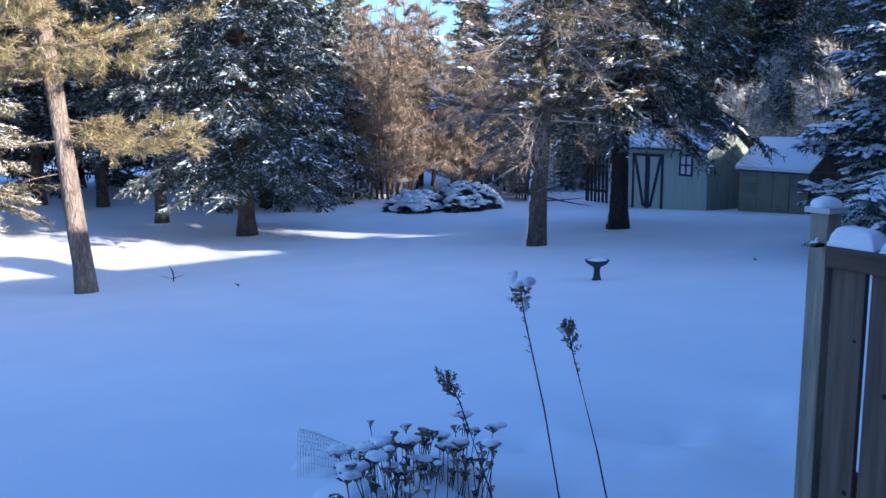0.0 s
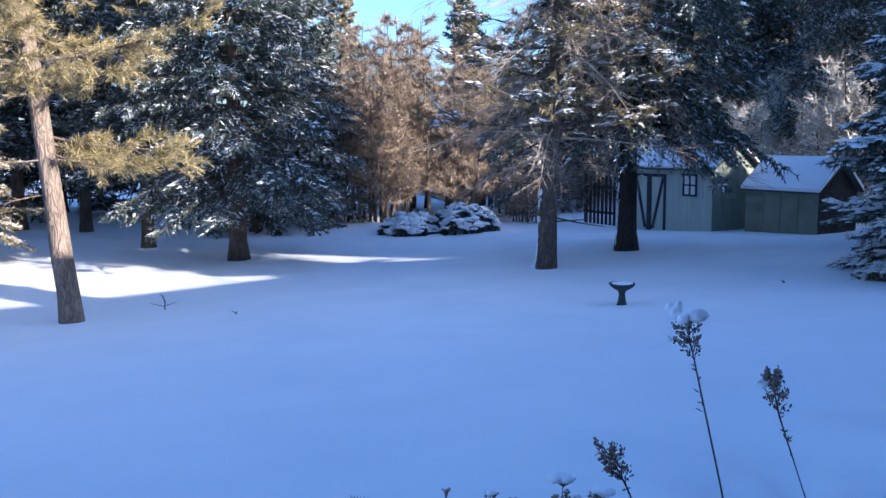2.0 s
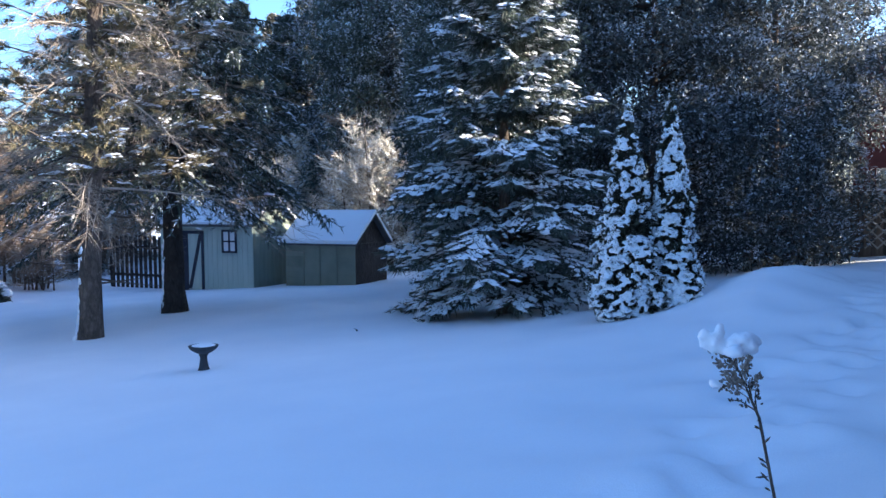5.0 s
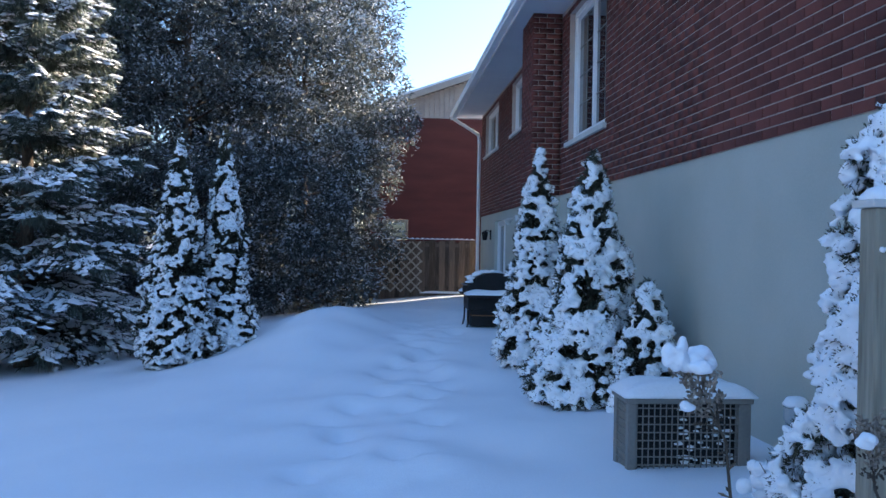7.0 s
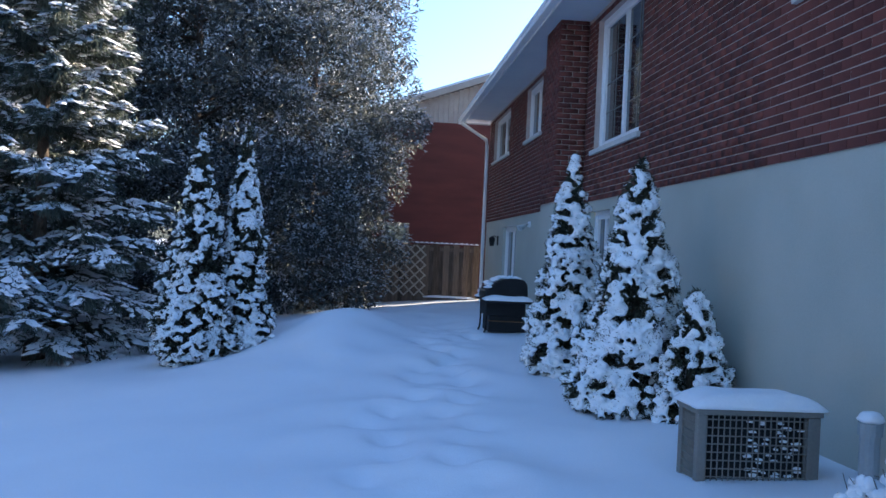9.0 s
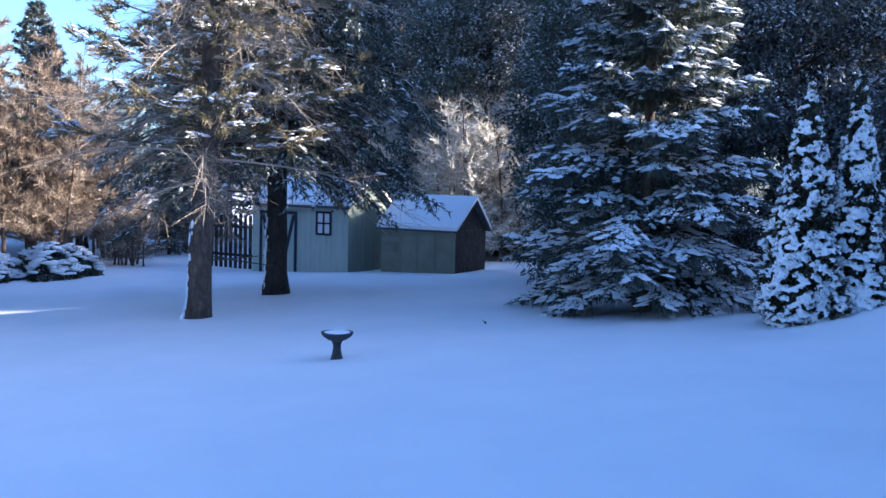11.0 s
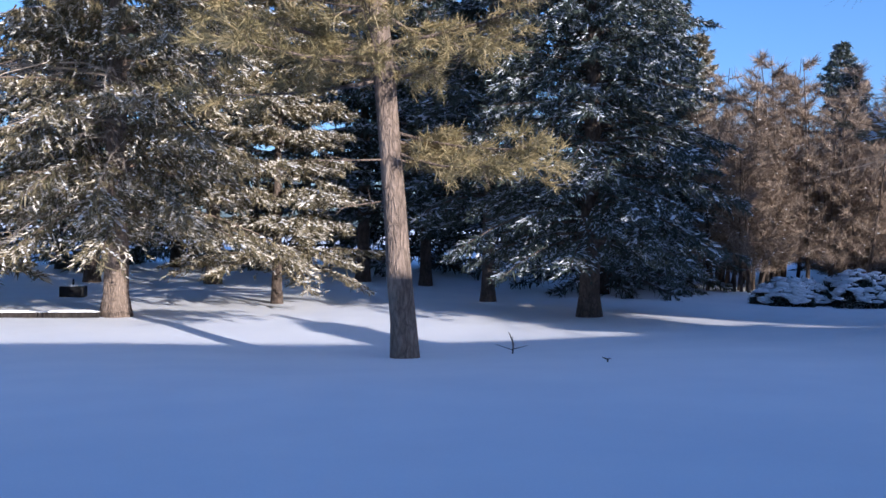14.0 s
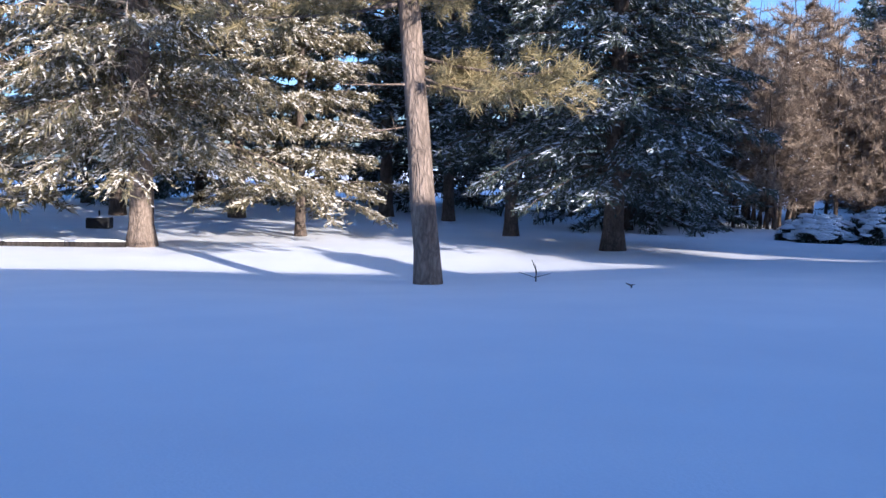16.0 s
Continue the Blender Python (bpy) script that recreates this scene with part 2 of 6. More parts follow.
def add_lump(bm, at, size, rough=0.25, sub=2, rng=random):
    """An uneven rounded lump, such as settled snow."""
    r = bmesh.ops.create_icosphere(bm, subdivisions=sub, radius=1.0)
    off = Vector((rng.uniform(-9, 9), rng.uniform(-9, 9), rng.uniform(-9, 9)))
    for v in r["verts"]:
        k = 1 + rough * noise.noise(v.co * 1.6 + off)
        z = v.co.z * (1.0 if v.co.z > 0 else 0.45)
        v.co = Vector((v.co.x * size[0] * k + at[0], v.co.y * size[1] * k + at[1], z * size[2] * k + at[2]))
    return bm


def slab_of_snow(lo, hi, sag=0.25, cuts=7):
    """Snow lying on a flat top: rounded edges, uneven upper side."""
    bm = bmesh.new()
    bmesh.ops.create_grid(bm, x_segments=cuts, y_segments=cuts, size=0.5)
    w, d, h = hi[0] - lo[0], hi[1] - lo[1], hi[2] - lo[2]
    for v in bm.verts:
        e = max(abs(v.co.x), abs(v.co.y)) * 2
        x, y = lo[0] + (v.co.x + 0.5) * w, lo[1] + (v.co.y + 0.5) * d
        z = hi[2] - h * (e ** 5) * 0.85 + sag * h * noise.noise(Vector((x * 5, y * 5, hi[2] * 3)))
        v.co = Vector((x, y, z))
    r = bmesh.ops.extrude_face_region(bm, geom=bm.faces[:])
    for v in [g for g in r["geom"] if isinstance(g, bmesh.types.BMVert)]:
        v.co.z = lo[2]
    bmesh.ops.recalc_face_normals(bm, faces=bm.faces)
    return bm


# ---- lie of the land ----
GROUND_Y = [-400, -20, 0, 2, 4, 6, 8, 10, 15, 20, 26, 32, 60, 500]
GROUND_Z = [-0.1, -0.1, -0.16, -0.28, -0.42, -0.64, -0.86, -1.03, -1.42, -1.68, -1.74, -1.68, -0.9, -0.9]


def smooth_step(x, a, b):
    t = np.clip((np.asarray(x, dtype=float) - a) / (b - a), 0, 1)
    return t * t * (3 - 2 * t)


def ground_z(x, y):
    """Height of the snow at a place (numbers or arrays)."""
    x, y = np.asarray(x, dtype=float), np.asarray(y, dtype=float)
    yy = y[..., None] + np.array([-1.0, -0.5, 0.0, 0.5, 1.0])
    z = np.interp(yy, GROUND_Y, GROUND_Z).mean(-1)
    z = z + 0.011 * np.clip(x, -6, 16) * smooth_step(y, 9, 15) * (1 - smooth_step(y, 19, 24))
    bank = smooth_step(x, 9.0, 13.0) * (1 - smooth_step(x, 15.0, 20.5))
    z = z + bank * 0.34 * np.exp(-((y - 4.2) / 1.15) ** 2)
    z = z + bank * 0.10 * (1 - smooth_step(y, 2.5, 5))
    z = z + bank * 0.10 * np.exp(-((x - 13.8) / 1.0) ** 2 - ((y - 4.6) / 0.7) ** 2)
    z = z + 0.13 * np.exp(-((x - 12.6) / 1.1) ** 2 - ((y - 4.2) / 0.5) ** 2)
    z = z - 0.22 * np.exp(-((x - 2.5) / 5.0) ** 2 - ((y - 19.0) / 2.8) ** 2)
    z = z - 0.16 * bank * np.exp(-((x - 16.0) / 1.6) ** 2 - ((y - 2.9) / 0.7) ** 2)
    return z


def gz(x, y):
    return float(ground_z(x, y))


# ---- ground ----
def spread(lo, hi, step, far, growth=1.22):
    inner = list(np.arange(lo, hi + step / 2, step))
    out, s, a = [], step, lo
    while a > -far:
        s *= growth
        a -= s
        out.append(a)
    up, s, b = [], step, hi
    while b < far:
        s *= growth
        b += s
        up.append(b)
    return np.array(out[::-1] + inner + up)


def footprints(x, y):
    """A trodden, half-filled trail along the house."""
    rng = np.random.default_rng(5)
    z = np.zeros_like(x)
    for k in range(46):
        px = 2.6 + k * 0.27 + rng.normal(0, 0.06)
        py = 3.75 - 0.03 * k + (0.22 if k % 2 else -0.22) + rng.normal(0, 0.14)
        d = ((x - px) / 0.17) ** 2 + ((y - py) / 0.12) ** 2
        z -= rng.uniform(0.06, 0.125) * np.exp(-d)
        z += 0.03 * np.exp(-((x - px - 0.2) / 0.13) ** 2 - ((y - py) / 0.13) ** 2)
    return z


def build_ground():
    xs, ys = spread(-3, 24, 0.1, 900), spread(0.6, 11, 0.1, 900, 1.06)
    X, Y = np.meshgrid(xs, ys)
    Z = ground_z(X, Y)
    near = np.abs(X - 10) < 40
    Z = Z + np.where(near, footprints(X, Y), 0)
    rough = np.array([noise.noise(Vector((a * 0.45, b * 0.45, 0))) * 0.035 + noise.noise(Vector((a * 1.7, b * 1.7, 3))) * 0.010 for a, b in zip(X.ravel(), Y.ravel())]).reshape(X.shape)
    lump = np.array([noise.noise(Vector((a * 1.1, b * 1.4, 7))) for a, b in zip(X.ravel(), Y.ravel())]).reshape(X.shape)
    trail = np.exp(-((Y - 3.3) / 1.4) ** 2) * smooth_step(X, 1.5, 4) * (1 - smooth_step(X, 15, 22))
    Z = Z + rough + trail * lump * 0.12
    n, m = X.shape
    idx = np.arange(n * m).reshape(n, m)
    quads = np.stack([idx[:-1, :-1], idx[:-1, 1:], idx[1:, 1:], idx[1:, :-1]], -1).reshape(-1, 4)
    ob = new("ground", tri_mesh("ground", np.stack([X, Y, Z], -1).reshape(-1, 3), quads, SNOW, True))
    return tagged(ob, "smooth fresh snow over a gently sloping lawn", "snow", kind="structure")


build_ground()

# ---- house ----
WALL_Y, BRICK_Z, EAVE_Z, HOUSE_L, HOUSE_R = 0.80, 1.76, 4.27, 3.0, 22.7
COURSE, BRICK_LEN = 0.0738, 0.2214
house = thing("house", (0, 0, 0), "red brick bungalow above a grey stuccoed basement wall", "house")
W2 = (5.0, 6.62, 2.95, 4.15)
W1 = (10.28, 12.28, 2.45, 4.20)
W3 = (16.0, 17.55, 3.2, 4.2)
W4 = (19.5, 21.9, 3.2, 4.2)
BASEMENT = (11.35, 12.3, 0.55, 1.62)
DOOR = (18.2, 19.9, -0.15, 1.58)


def wall_with_holes(x0, x1, z0, z1, y0, y1, holes):
    """An upright slab along x, pierced by openings (x0, x1, z0, z1)."""
    bm = bmesh.new()
    xs = sorted({x0, x1, *[h[0] for h in holes], *[h[1] for h in holes]})
    zs = sorted({z0, z1, *[h[2] for h in holes if z0 < h[2] < z1], *[h[3] for h in holes if z0 < h[3] < z1]})
    made = {}

    def corner(i, k, y):
        if (i, k, y) not in made:
            made[i, k, y] = bm.verts.new((xs[i], y, zs[k]))
        return made[i, k, y]

    def solid(i, k):
        if not (0 <= i < len(xs) - 1 and 0 <= k < len(zs) - 1):
            return False
        cx, cz = (xs[i] + xs[i + 1]) / 2, (zs[k] + zs[k + 1]) / 2
        return not any(h[0] < cx < h[1] and h[2] < cz < h[3] for h in holes)

    for i in range(len(xs) - 1):
        for k in range(len(zs) - 1):
            if solid(i, k):
                for y in (y0, y1):
                    bm.faces.new([corner(i, k, y), corner(i + 1, k, y), corner(i + 1, k + 1, y), corner(i, k + 1, y)])
                for di, dk, (a, b) in ((-1, 0, ((0, 0), (0, 1))), (1, 0, ((1, 0), (1, 1))), (0, -1, ((0, 0), (1, 0))), (0, 1, ((0, 1), (1, 1)))):
                    if not solid(i + di, k + dk):
                        bm.faces.new([corner(i + a[0], k + a[1], y0), corner(i + b[0], k + b[1], y0), corner(i + b[0], k + b[1], y1), corner(i + a[0], k + a[1], y1)])
    bmesh.ops.recalc_face_normals(bm, faces=bm.faces)
    return bm


part("basement_wall", wall_with_holes(HOUSE_L, HOUSE_R, -0.9, BRICK_Z, WALL_Y - 0.25, WALL_Y - 0.012, [BASEMENT, DOOR]), STUCCO, house, "pale grey smooth stucco")
brick_wall = part("brick_wall", wall_with_holes(HOUSE_L, HOUSE_R, BRICK_Z, EAVE_Z + 0.05, WALL_Y - 0.25, WALL_Y - 0.0035, [W1, W2, W3, W4]), MORTAR, house, "red brick laid in running bond")
part("end_wall", box((HOUSE_R - 0.25, -8.0, -0.9), (HOUSE_R, WALL_Y - 0.26, EAVE_Z + 0.05)), BRICK, house)
part("end_wall", box((HOUSE_L, -8.0, -0.9), (HOUSE_L + 0.25, WALL_Y - 0.26, EAVE_Z + 0.05)), BRICK, house)
# unseen wing set back behind the walk's start, added to shade the lawn
part("wing_wall", box((-14.0, -1.95, -0.9), (HOUSE_L - 0.01, -1.7, EAVE_Z + 0.05)), BRICK, house)
part("wing_end", box((-14.0, -8.0, -0.9), (-13.75, -1.96, EAVE_Z + 0.05)), BRICK, house)
part("front_wall", box((-13.74, -8.0, -0.9), (HOUSE_R - 0.26, -7.75, EAVE_Z + 0.05)), BRICK, house)
part("floor_slab", box((HOUSE_L + 0.26, -7.74, -0.85), (HOUSE_R - 0.26, WALL_Y - 0.27, -0.75)), CONCRETE, house)


def roof_slab(y0, z0, y1, z1, x0, x1, t):
    bm = bmesh.new()
    vs = [bm.verts.new(p) for p in [(x0, y0, z0), (x1, y0, z0), (x1, y1, z1), (x0, y1, z1), (x0, y0, z0 + t), (x1, y0, z0 + t), (x1, y1, z1 + t), (x0, y1, z1 + t)]]
    for f in ((3, 2, 1, 0), (4, 5, 6, 7), (0, 1, 5, 4), (1, 2, 6, 5), (2, 3, 7, 6), (3, 0, 4, 7)):
        bm.faces.new([vs[i] for i in f])
    return bm


EAVE_Y, RIDGE_Y, RIDGE_Z = 1.46, -3.6, 6.15
part("roof", roof_slab(EAVE_Y, EAVE_Z + 0.12, RIDGE_Y, RIDGE_Z, HOUSE_L - 0.4, HOUSE_R + 0.4, 0.12), ROOF, house, "dark asphalt shingle roof under snow")
# unseen roof over the added wing, there for its shadow
part("roof", roof_slab(-1.2, EAVE_Z + 0.12 + 0.96, RIDGE_Y, RIDGE_Z, -14.4, HOUSE_L - 0.41, 0.12), ROOF, house)
part("roof", roof_slab(-8.6, EAVE_Z + 0.12, RIDGE_Y, RIDGE_Z, -14.4, HOUSE_R + 0.4, 0.12), ROOF, house)
part("roof_snow", roof_slab(EAVE_Y - 0.12, EAVE_Z + 0.28, RIDGE_Y, RIDGE_Z + 0.13, HOUSE_L - 0.35, HOUSE_R + 0.35, 0.10), SNOW, house, "thin layer of snow")
part("soffit", box((HOUSE_L - 0.4, WALL_Y - 0.2, EAVE_Z + 0.055), (HOUSE_R + 0.4, EAVE_Y, EAVE_Z + 0.085)), SOFFIT, house, "white aluminium soffit")
bm = bmesh.new()
add_box(bm, (HOUSE_L - 0.4, EAVE_Y + 0.002, EAVE_Z - 0.03), (HOUSE_R + 0.4, EAVE_Y + 0.02, EAVE_Z + 0.16))
fascia = part("fascia", bm, WHITE, house, "white fascia board")
bm = bmesh.new()
for lo, hi in (((-0.4, 0.024, 0.0), (0.4, 0.030, 0.12)), ((-0.4, 0.030, 0.0), (0.4, 0.115, 0.008)), ((-0.4, 0.112, 0.008), (0.4, 0.120, 0.07)), ((-0.4, 0.105, 0.07), (0.4, 0.135, 0.12))):
    add_box(bm, (HOUSE_L + lo[0], EAVE_Y + lo[1], EAVE_Z + lo[2]), (HOUSE_R + hi[0], EAVE_Y + hi[1], EAVE_Z + hi[2]))
gutter = part("gutter", bm, WHITE, house, "white rain gutter")
part("downspout", tube([(HOUSE_R + 0.05, EAVE_Y + 0.07, EAVE_Z + 0.09), (HOUSE_R + 0.05, EAVE_Y + 0.04, EAVE_Z - 0.04), (HOUSE_R - 0.05, WALL_Y + 0.10, EAVE_Z - 0.42), (HOUSE_R - 0.06, WALL_Y + 0.07, EAVE_Z - 0.6), (HOUSE_R - 0.06, WALL_Y + 0.07, -0.5)], [0.045] * 5, 8), WHITE, house, "white downspout at the house corner")

# chimney breast on the back wall, passing up through the eaves
breast = part("chimney", box((12.78, WALL_Y + 0.002, BRICK_Z - 0.02), (13.72, 1.20, 5.42)), MORTAR, house, "projecting red brick chimney with a stepped top")
part("plinth", box((12.78, WALL_Y - 0.01, -0.6), (13.72, 1.20, BRICK_Z - 0.022)), STUCCO, house)
part("chimney_cap", box((12.70, WALL_Y - 0.06, 5.42), (13.80, 1.28, 5.52)), BRICK, breast)
part("chimney_cap_top", box((12.84, WALL_Y + 0.06, 5.52), (13.66, 1.14, 5.80)), BRICK, breast)
part("flue", tube([(13.25, 1.0, 5.78), (13.25, 1.0, 6.3)], [0.10, 0.10], 12), METAL, breast, "metal flue pipe")
part("cap_snow", slab_of_snow((12.72, WALL_Y - 0.04, 5.521), (12.835, 1.26, 5.58)), TREE_SNOW, breast)

rng = random.Random(3)
unit = {}


def brick_mesh(length, depth=0.010, height=COURSE - 0.011):
    key = (round(length, 3), depth)
    if key not in unit:
        b = bmesh.new()
        add_box(b, (0, 0, 0), (length, depth, height))
        me = bpy.data.meshes.new("brick")
        b.to_mesh(me)
        b.free()
        me.materials.append(BRICK)
        unit[key] = me
    return unit[key]


def brick_field():
    """Bricks in running bond: the nearest as parts, the rest in one mesh."""
    rest_v, rest_f = [], []
    rows = int((EAVE_Z + 0.04 - BRICK_Z) / COURSE)
    holes = [W1, W2, W3, W4]
    single = 0
    for r in range(rows):
        z = BRICK_Z + 0.004 + r * COURSE
        x = HOUSE_L + 0.05 + (BRICK_LEN / 2 if r % 2 else 0.0)
        while x < HOUSE_R - 0.02:
            spans = [(x, min(x + BRICK_LEN - 0.011, HOUSE_R - 0.005))]
            for h in holes:
                if h[2] - 0.03 < z + COURSE / 2 < h[3]:
                    cut = []
                    for a, b in spans:
                        if b <= h[0] or a >= h[1]:
                            cut.append((a, b))
                        else:
                            cut += [s for s in ((a, h[0]), (h[1], b)) if s[1] - s[0] > 0.03]
                    spans = cut
            for a, b in spans:
                if 12.765 < b and a < 13.735:        # cut against the chimney
                    if a < 12.735:
                        b = 12.765
                    elif b > 13.765:
                        a = 13.735
                    else:
                        continue
                whole = abs((b - a) - (BRICK_LEN - 0.011)) < 1e-4
                y = WALL_Y - 0.009 + rng.uniform(0, 0.003)
                if whole and 4.6 < a < 7.0 and z < 3.6 and single < 300:
                    ob = new("brick", brick_mesh(BRICK_LEN - 0.011))
                    ob.parent, ob.location = brick_wall, (a, y, z)
                    single += 1
                else:
                    k = len(rest_v)
                    hgt = COURSE - 0.011
                    rest_v += [(p, q, s) for s in (z, z + hgt) for q in (y, y + 0.010) for p in (a, b)]
                    rest_f += [(k + i, k + j, k + m, k + n) for i, j, m, n in ((2, 6, 7, 3), (4, 5, 7, 6), (0, 2, 3, 1), (0, 4, 6, 2), (1, 3, 7, 5))]
            x += BRICK_LEN
    # chimney faces
    for r in range(int((5.42 - BRICK_Z) / COURSE)):
        z = BRICK_Z + 0.004 + r * COURSE
        hgt = COURSE - 0.011
        for axis in (0, 1):
            lo, hi = (WALL_Y + 0.004, 1.208) if axis == 0 else (12.772, 13.728)
            x = lo - (BRICK_LEN / 2 if (r + axis) % 2 else 0)
            while x < hi - 0.02:
                a, b = max(x, lo), min(x + BRICK_LEN - 0.011, hi)
                if b - a > 0.03:
                    j = rng.uniform(0, 0.003)
                    k = len(rest_v)
                    if axis == 0:
                        rest_v += [(p, q, s) for s in (z, z + hgt) for p in (12.781, 12.770 - j) for q in (a, b)]
                        order = ((2, 3, 7, 6), (4, 6, 7, 5), (0, 1, 3, 2), (0, 2, 6, 4), (1, 5, 7, 3))
                    else:
                        rest_v += [(p, q, s) for s in (z, z + hgt) for q in (1.199, 1.210 + j) for p in (a, b)]
                        order = ((2, 6, 7, 3), (4, 5, 7, 6), (0, 2, 3, 1), (0, 4, 6, 2), (1, 3, 7, 5))
                    rest_f += [tuple(k + i for i in f) for f in order]
                x += BRICK_LEN
    ob = part_mesh("brickwork", tri_mesh("brickwork", rest_v, rest_f, BRICKWORK), house)
    tagged(ob, "remaining red bricks of the wall", kind="stuff")


def window_in_wall(name, hole, sashes, sill_z=True, grille=0, parent=house, y=WALL_Y, label="white framed window with a stone sill"):
    x0, x1, z0, z1 = hole
    w = thing(name, (0, 0, 0), label, "window", kind="structure")
    back = y - 0.11
    bm = bmesh.new()
    t = 0.055
    for lo, hi in (((x0, z0), (x0 + t, z1)), ((x1 - t, z0), (x1, z1)), ((x0 + t, z1 - t), (x1 - t, z1)), ((x0 + t, z0), (x1 - t, z0 + t))):
        add_box(bm, (lo[0], back - 0.07, lo[1]), (hi[0], back + 0.035, hi[1]))
    part("window_frame", bm, WHITE, w)
    for a, b in sashes:
        p, q = x0 + t + (x1 - x0 - 2 * t) * a, x0 + t + (x1 - x0 - 2 * t) * b
        bm = bmesh.new()
        s = 0.05
        for lo, hi in (((p, z0 + t), (p + s, z1 - t)), ((q - s, z0 + t), (q, z1 - t)), ((p + s, z1 - t - s), (q - s, z1 - t)), ((p + s, z0 + t), (q - s, z0 + t + s))):
            add_box(bm, (lo[0] + 0.002, back - 0.05, lo[1]), (hi[0] - 0.002, back + 0.012, hi[1]))
        part("sash", bm, WHITE, w)
        part("pane", box((p + s, back - 0.03, z0 + t + s), (q - s, back - 0.02, z1 - t - s)), GLASS, w)
        if grille:
            bm = bmesh.new()
            for k in range(1, grille):
                zz = z0 + t + s + (z1 - z0 - 2 * t - 2 * s) * k / grille
                add_box(bm, (p + s, back - 0.019, zz - 0.006), (q - s, back - 0.012, zz + 0.006))
            xx = (p + q) / 2
            add_box(bm, (xx - 0.006, back - 0.0195, z0 + t + s), (xx + 0.006, back - 0.0125, z1 - t - s))
            part("glazing_bar", bm, METAL, w)
    if sill_z:
        part("window_sill", box((x0 - 0.06, y - 0.10, z0 - 0.065), (x1 + 0.06, y + 0.045, z0 - 0.002), 0.008), CONCRETE, w)
    return w


window_in_wall("window_1", W2, [(0.0, 1.0)], label="white framed back window with a horizontal rail reflecting the sky")
bm = box((W2[0] + 0.1, WALL_Y - 0.135, 3.42), (W2[1] - 0.1, WALL_Y - 0.08, 3.50))
part("rail", bm, WHITE, bpy.data.objects["window_1"])
# painted sky reflection, a thin sheet just before the dark pane
part("sky_reflection", box((W2[0] + 0.11, WALL_Y - 0.134, W2[2] + 0.11), (W2[1] - 0.33, WALL_Y - 0.127, W2[3] - 0.11)), SKY_REFLECTION, bpy.data.objects["window_1"], "pale blue sheet painted as the sky's reflection")
window_in_wall("window_2", W1, [(0.0, 0.5), (0.5, 1.0)], grille=4, label="tall white casement window with leaded bars")
window_in_wall("window_3", W3, [(0.0, 0.5), (0.5, 1.0)], label="small white bedroom window near the eaves")
window_in_wall("window_4", W4, [(0.0, 0.5), (0.5, 1.0)], label="white sliding window at the far end of the wall")
window_in_wall("window_5", BASEMENT, [(0.0, 0.5), (0.5, 1.0)], sill_z=False, label="white basement window in the stucco wall")
window_in_wall("door_1", DOOR, [(0.0, 0.5), (0.5, 1.0)], sill_z=False, label="white glazed basement patio door in the stucco wall")
lantern = thing("wall_lantern", (20.6, WALL_Y, 1.28), "small black wall lantern beside the basement door", "lamp")
part("back_plate", box((-0.05, -0.011, -0.10), (0.05, 0.012, 0.12)), BLACK, lantern)
part("arm", tube([(0, 0.012, 0.08), (0, 0.08, 0.12), (0, 0.13, 0.10)], [0.01] * 3), BLACK, lantern)
part("shade", tube([(0, 0.13, 0.10), (0, 0.13, 0.06), (0, 0.13, -0.12)], [0.02, 0.08, 0.05], 6), BLACK, lantern)

flood = thing("flood_light", (16.7, WALL_Y, 1.56), "small pale twin flood light on the stucco wall", "lamp")
part("back_plate", tube([(0, -0.012, 0), (0, 0.03, 0)], [0.06, 0.055], 12), WHITE, flood)
for sx in (-1, 1):
    part("lamp_head", tube([(0, 0.03, 0), (sx * 0.07, 0.08, -0.01), (sx * 0.10, 0.13, -0.04), (sx * 0.12, 0.19, -0.08)], [0.014, 0.016, 0.04, 0.06], 10), CONCRETE, flood)

# ---- neighbouring house ----
neighbour = thing("neighbour_house", (0, 0, 0), "red brick house next door with a beige sided gable", "house")
NX, NY1, NZ = 29.0, 3.9, 5.15
part("wall", wall_with_holes(NX, NX + 9, -0.9, NZ, NY1 - 0.25, NY1, []), FAR_BRICK, neighbour)
side = bmesh.new()
add_box(side, (NX, -9, -0.9), (NX + 0.25, 2.45, NZ))
add_box(side, (NX, 2.45, -0.9), (NX + 0.25, 3.28, 1.18))
add_box(side, (NX, 2.45, 1.84), (NX + 0.25, 3.28, NZ))
add_box(side, (NX, 3.28, -0.9), (NX + 0.25, NY1 - 0.26, NZ))
part("wall", side, FAR_BRICK, neighbour, "plain red brick end wall")
gable = part("gable", box((NX + 0.16, 2 * -2.7 - NY1 + 0.3, NZ + 0.002), (NX + 0.20, NY1 - 0.3, NZ + 0.1)), SIDING, neighbour, "vertical beige siding")
ridge = -2.7
y = NY1
while y > ridge * 2 - NY1:
    a = y - 0.16
    h = NZ + 0.36 * max(min(NY1 - a, a - (2 * ridge - NY1)), 0.02)
    part("siding_board", box((NX + 0.02 + (0.012 if int(round(y / 0.16)) % 2 else 0), a + 0.004, NZ + 0.002), (NX + 0.14, y - 0.004, h)), SIDING, gable)
    y = a
part("roof", roof_slab(NY1 + 0.5, NZ - 0.12, ridge, NZ + 0.36 * (NY1 - ridge) + 0.06, NX - 0.35, NX + 9.5, 0.16), ROOF, neighbour)
part("roof", roof_slab(2 * ridge - NY1 - 0.5, NZ - 0.12, ridge, NZ + 0.36 * (NY1 - ridge) + 0.06, NX - 0.35, NX + 9.5, 0.16), ROOF, neighbour)
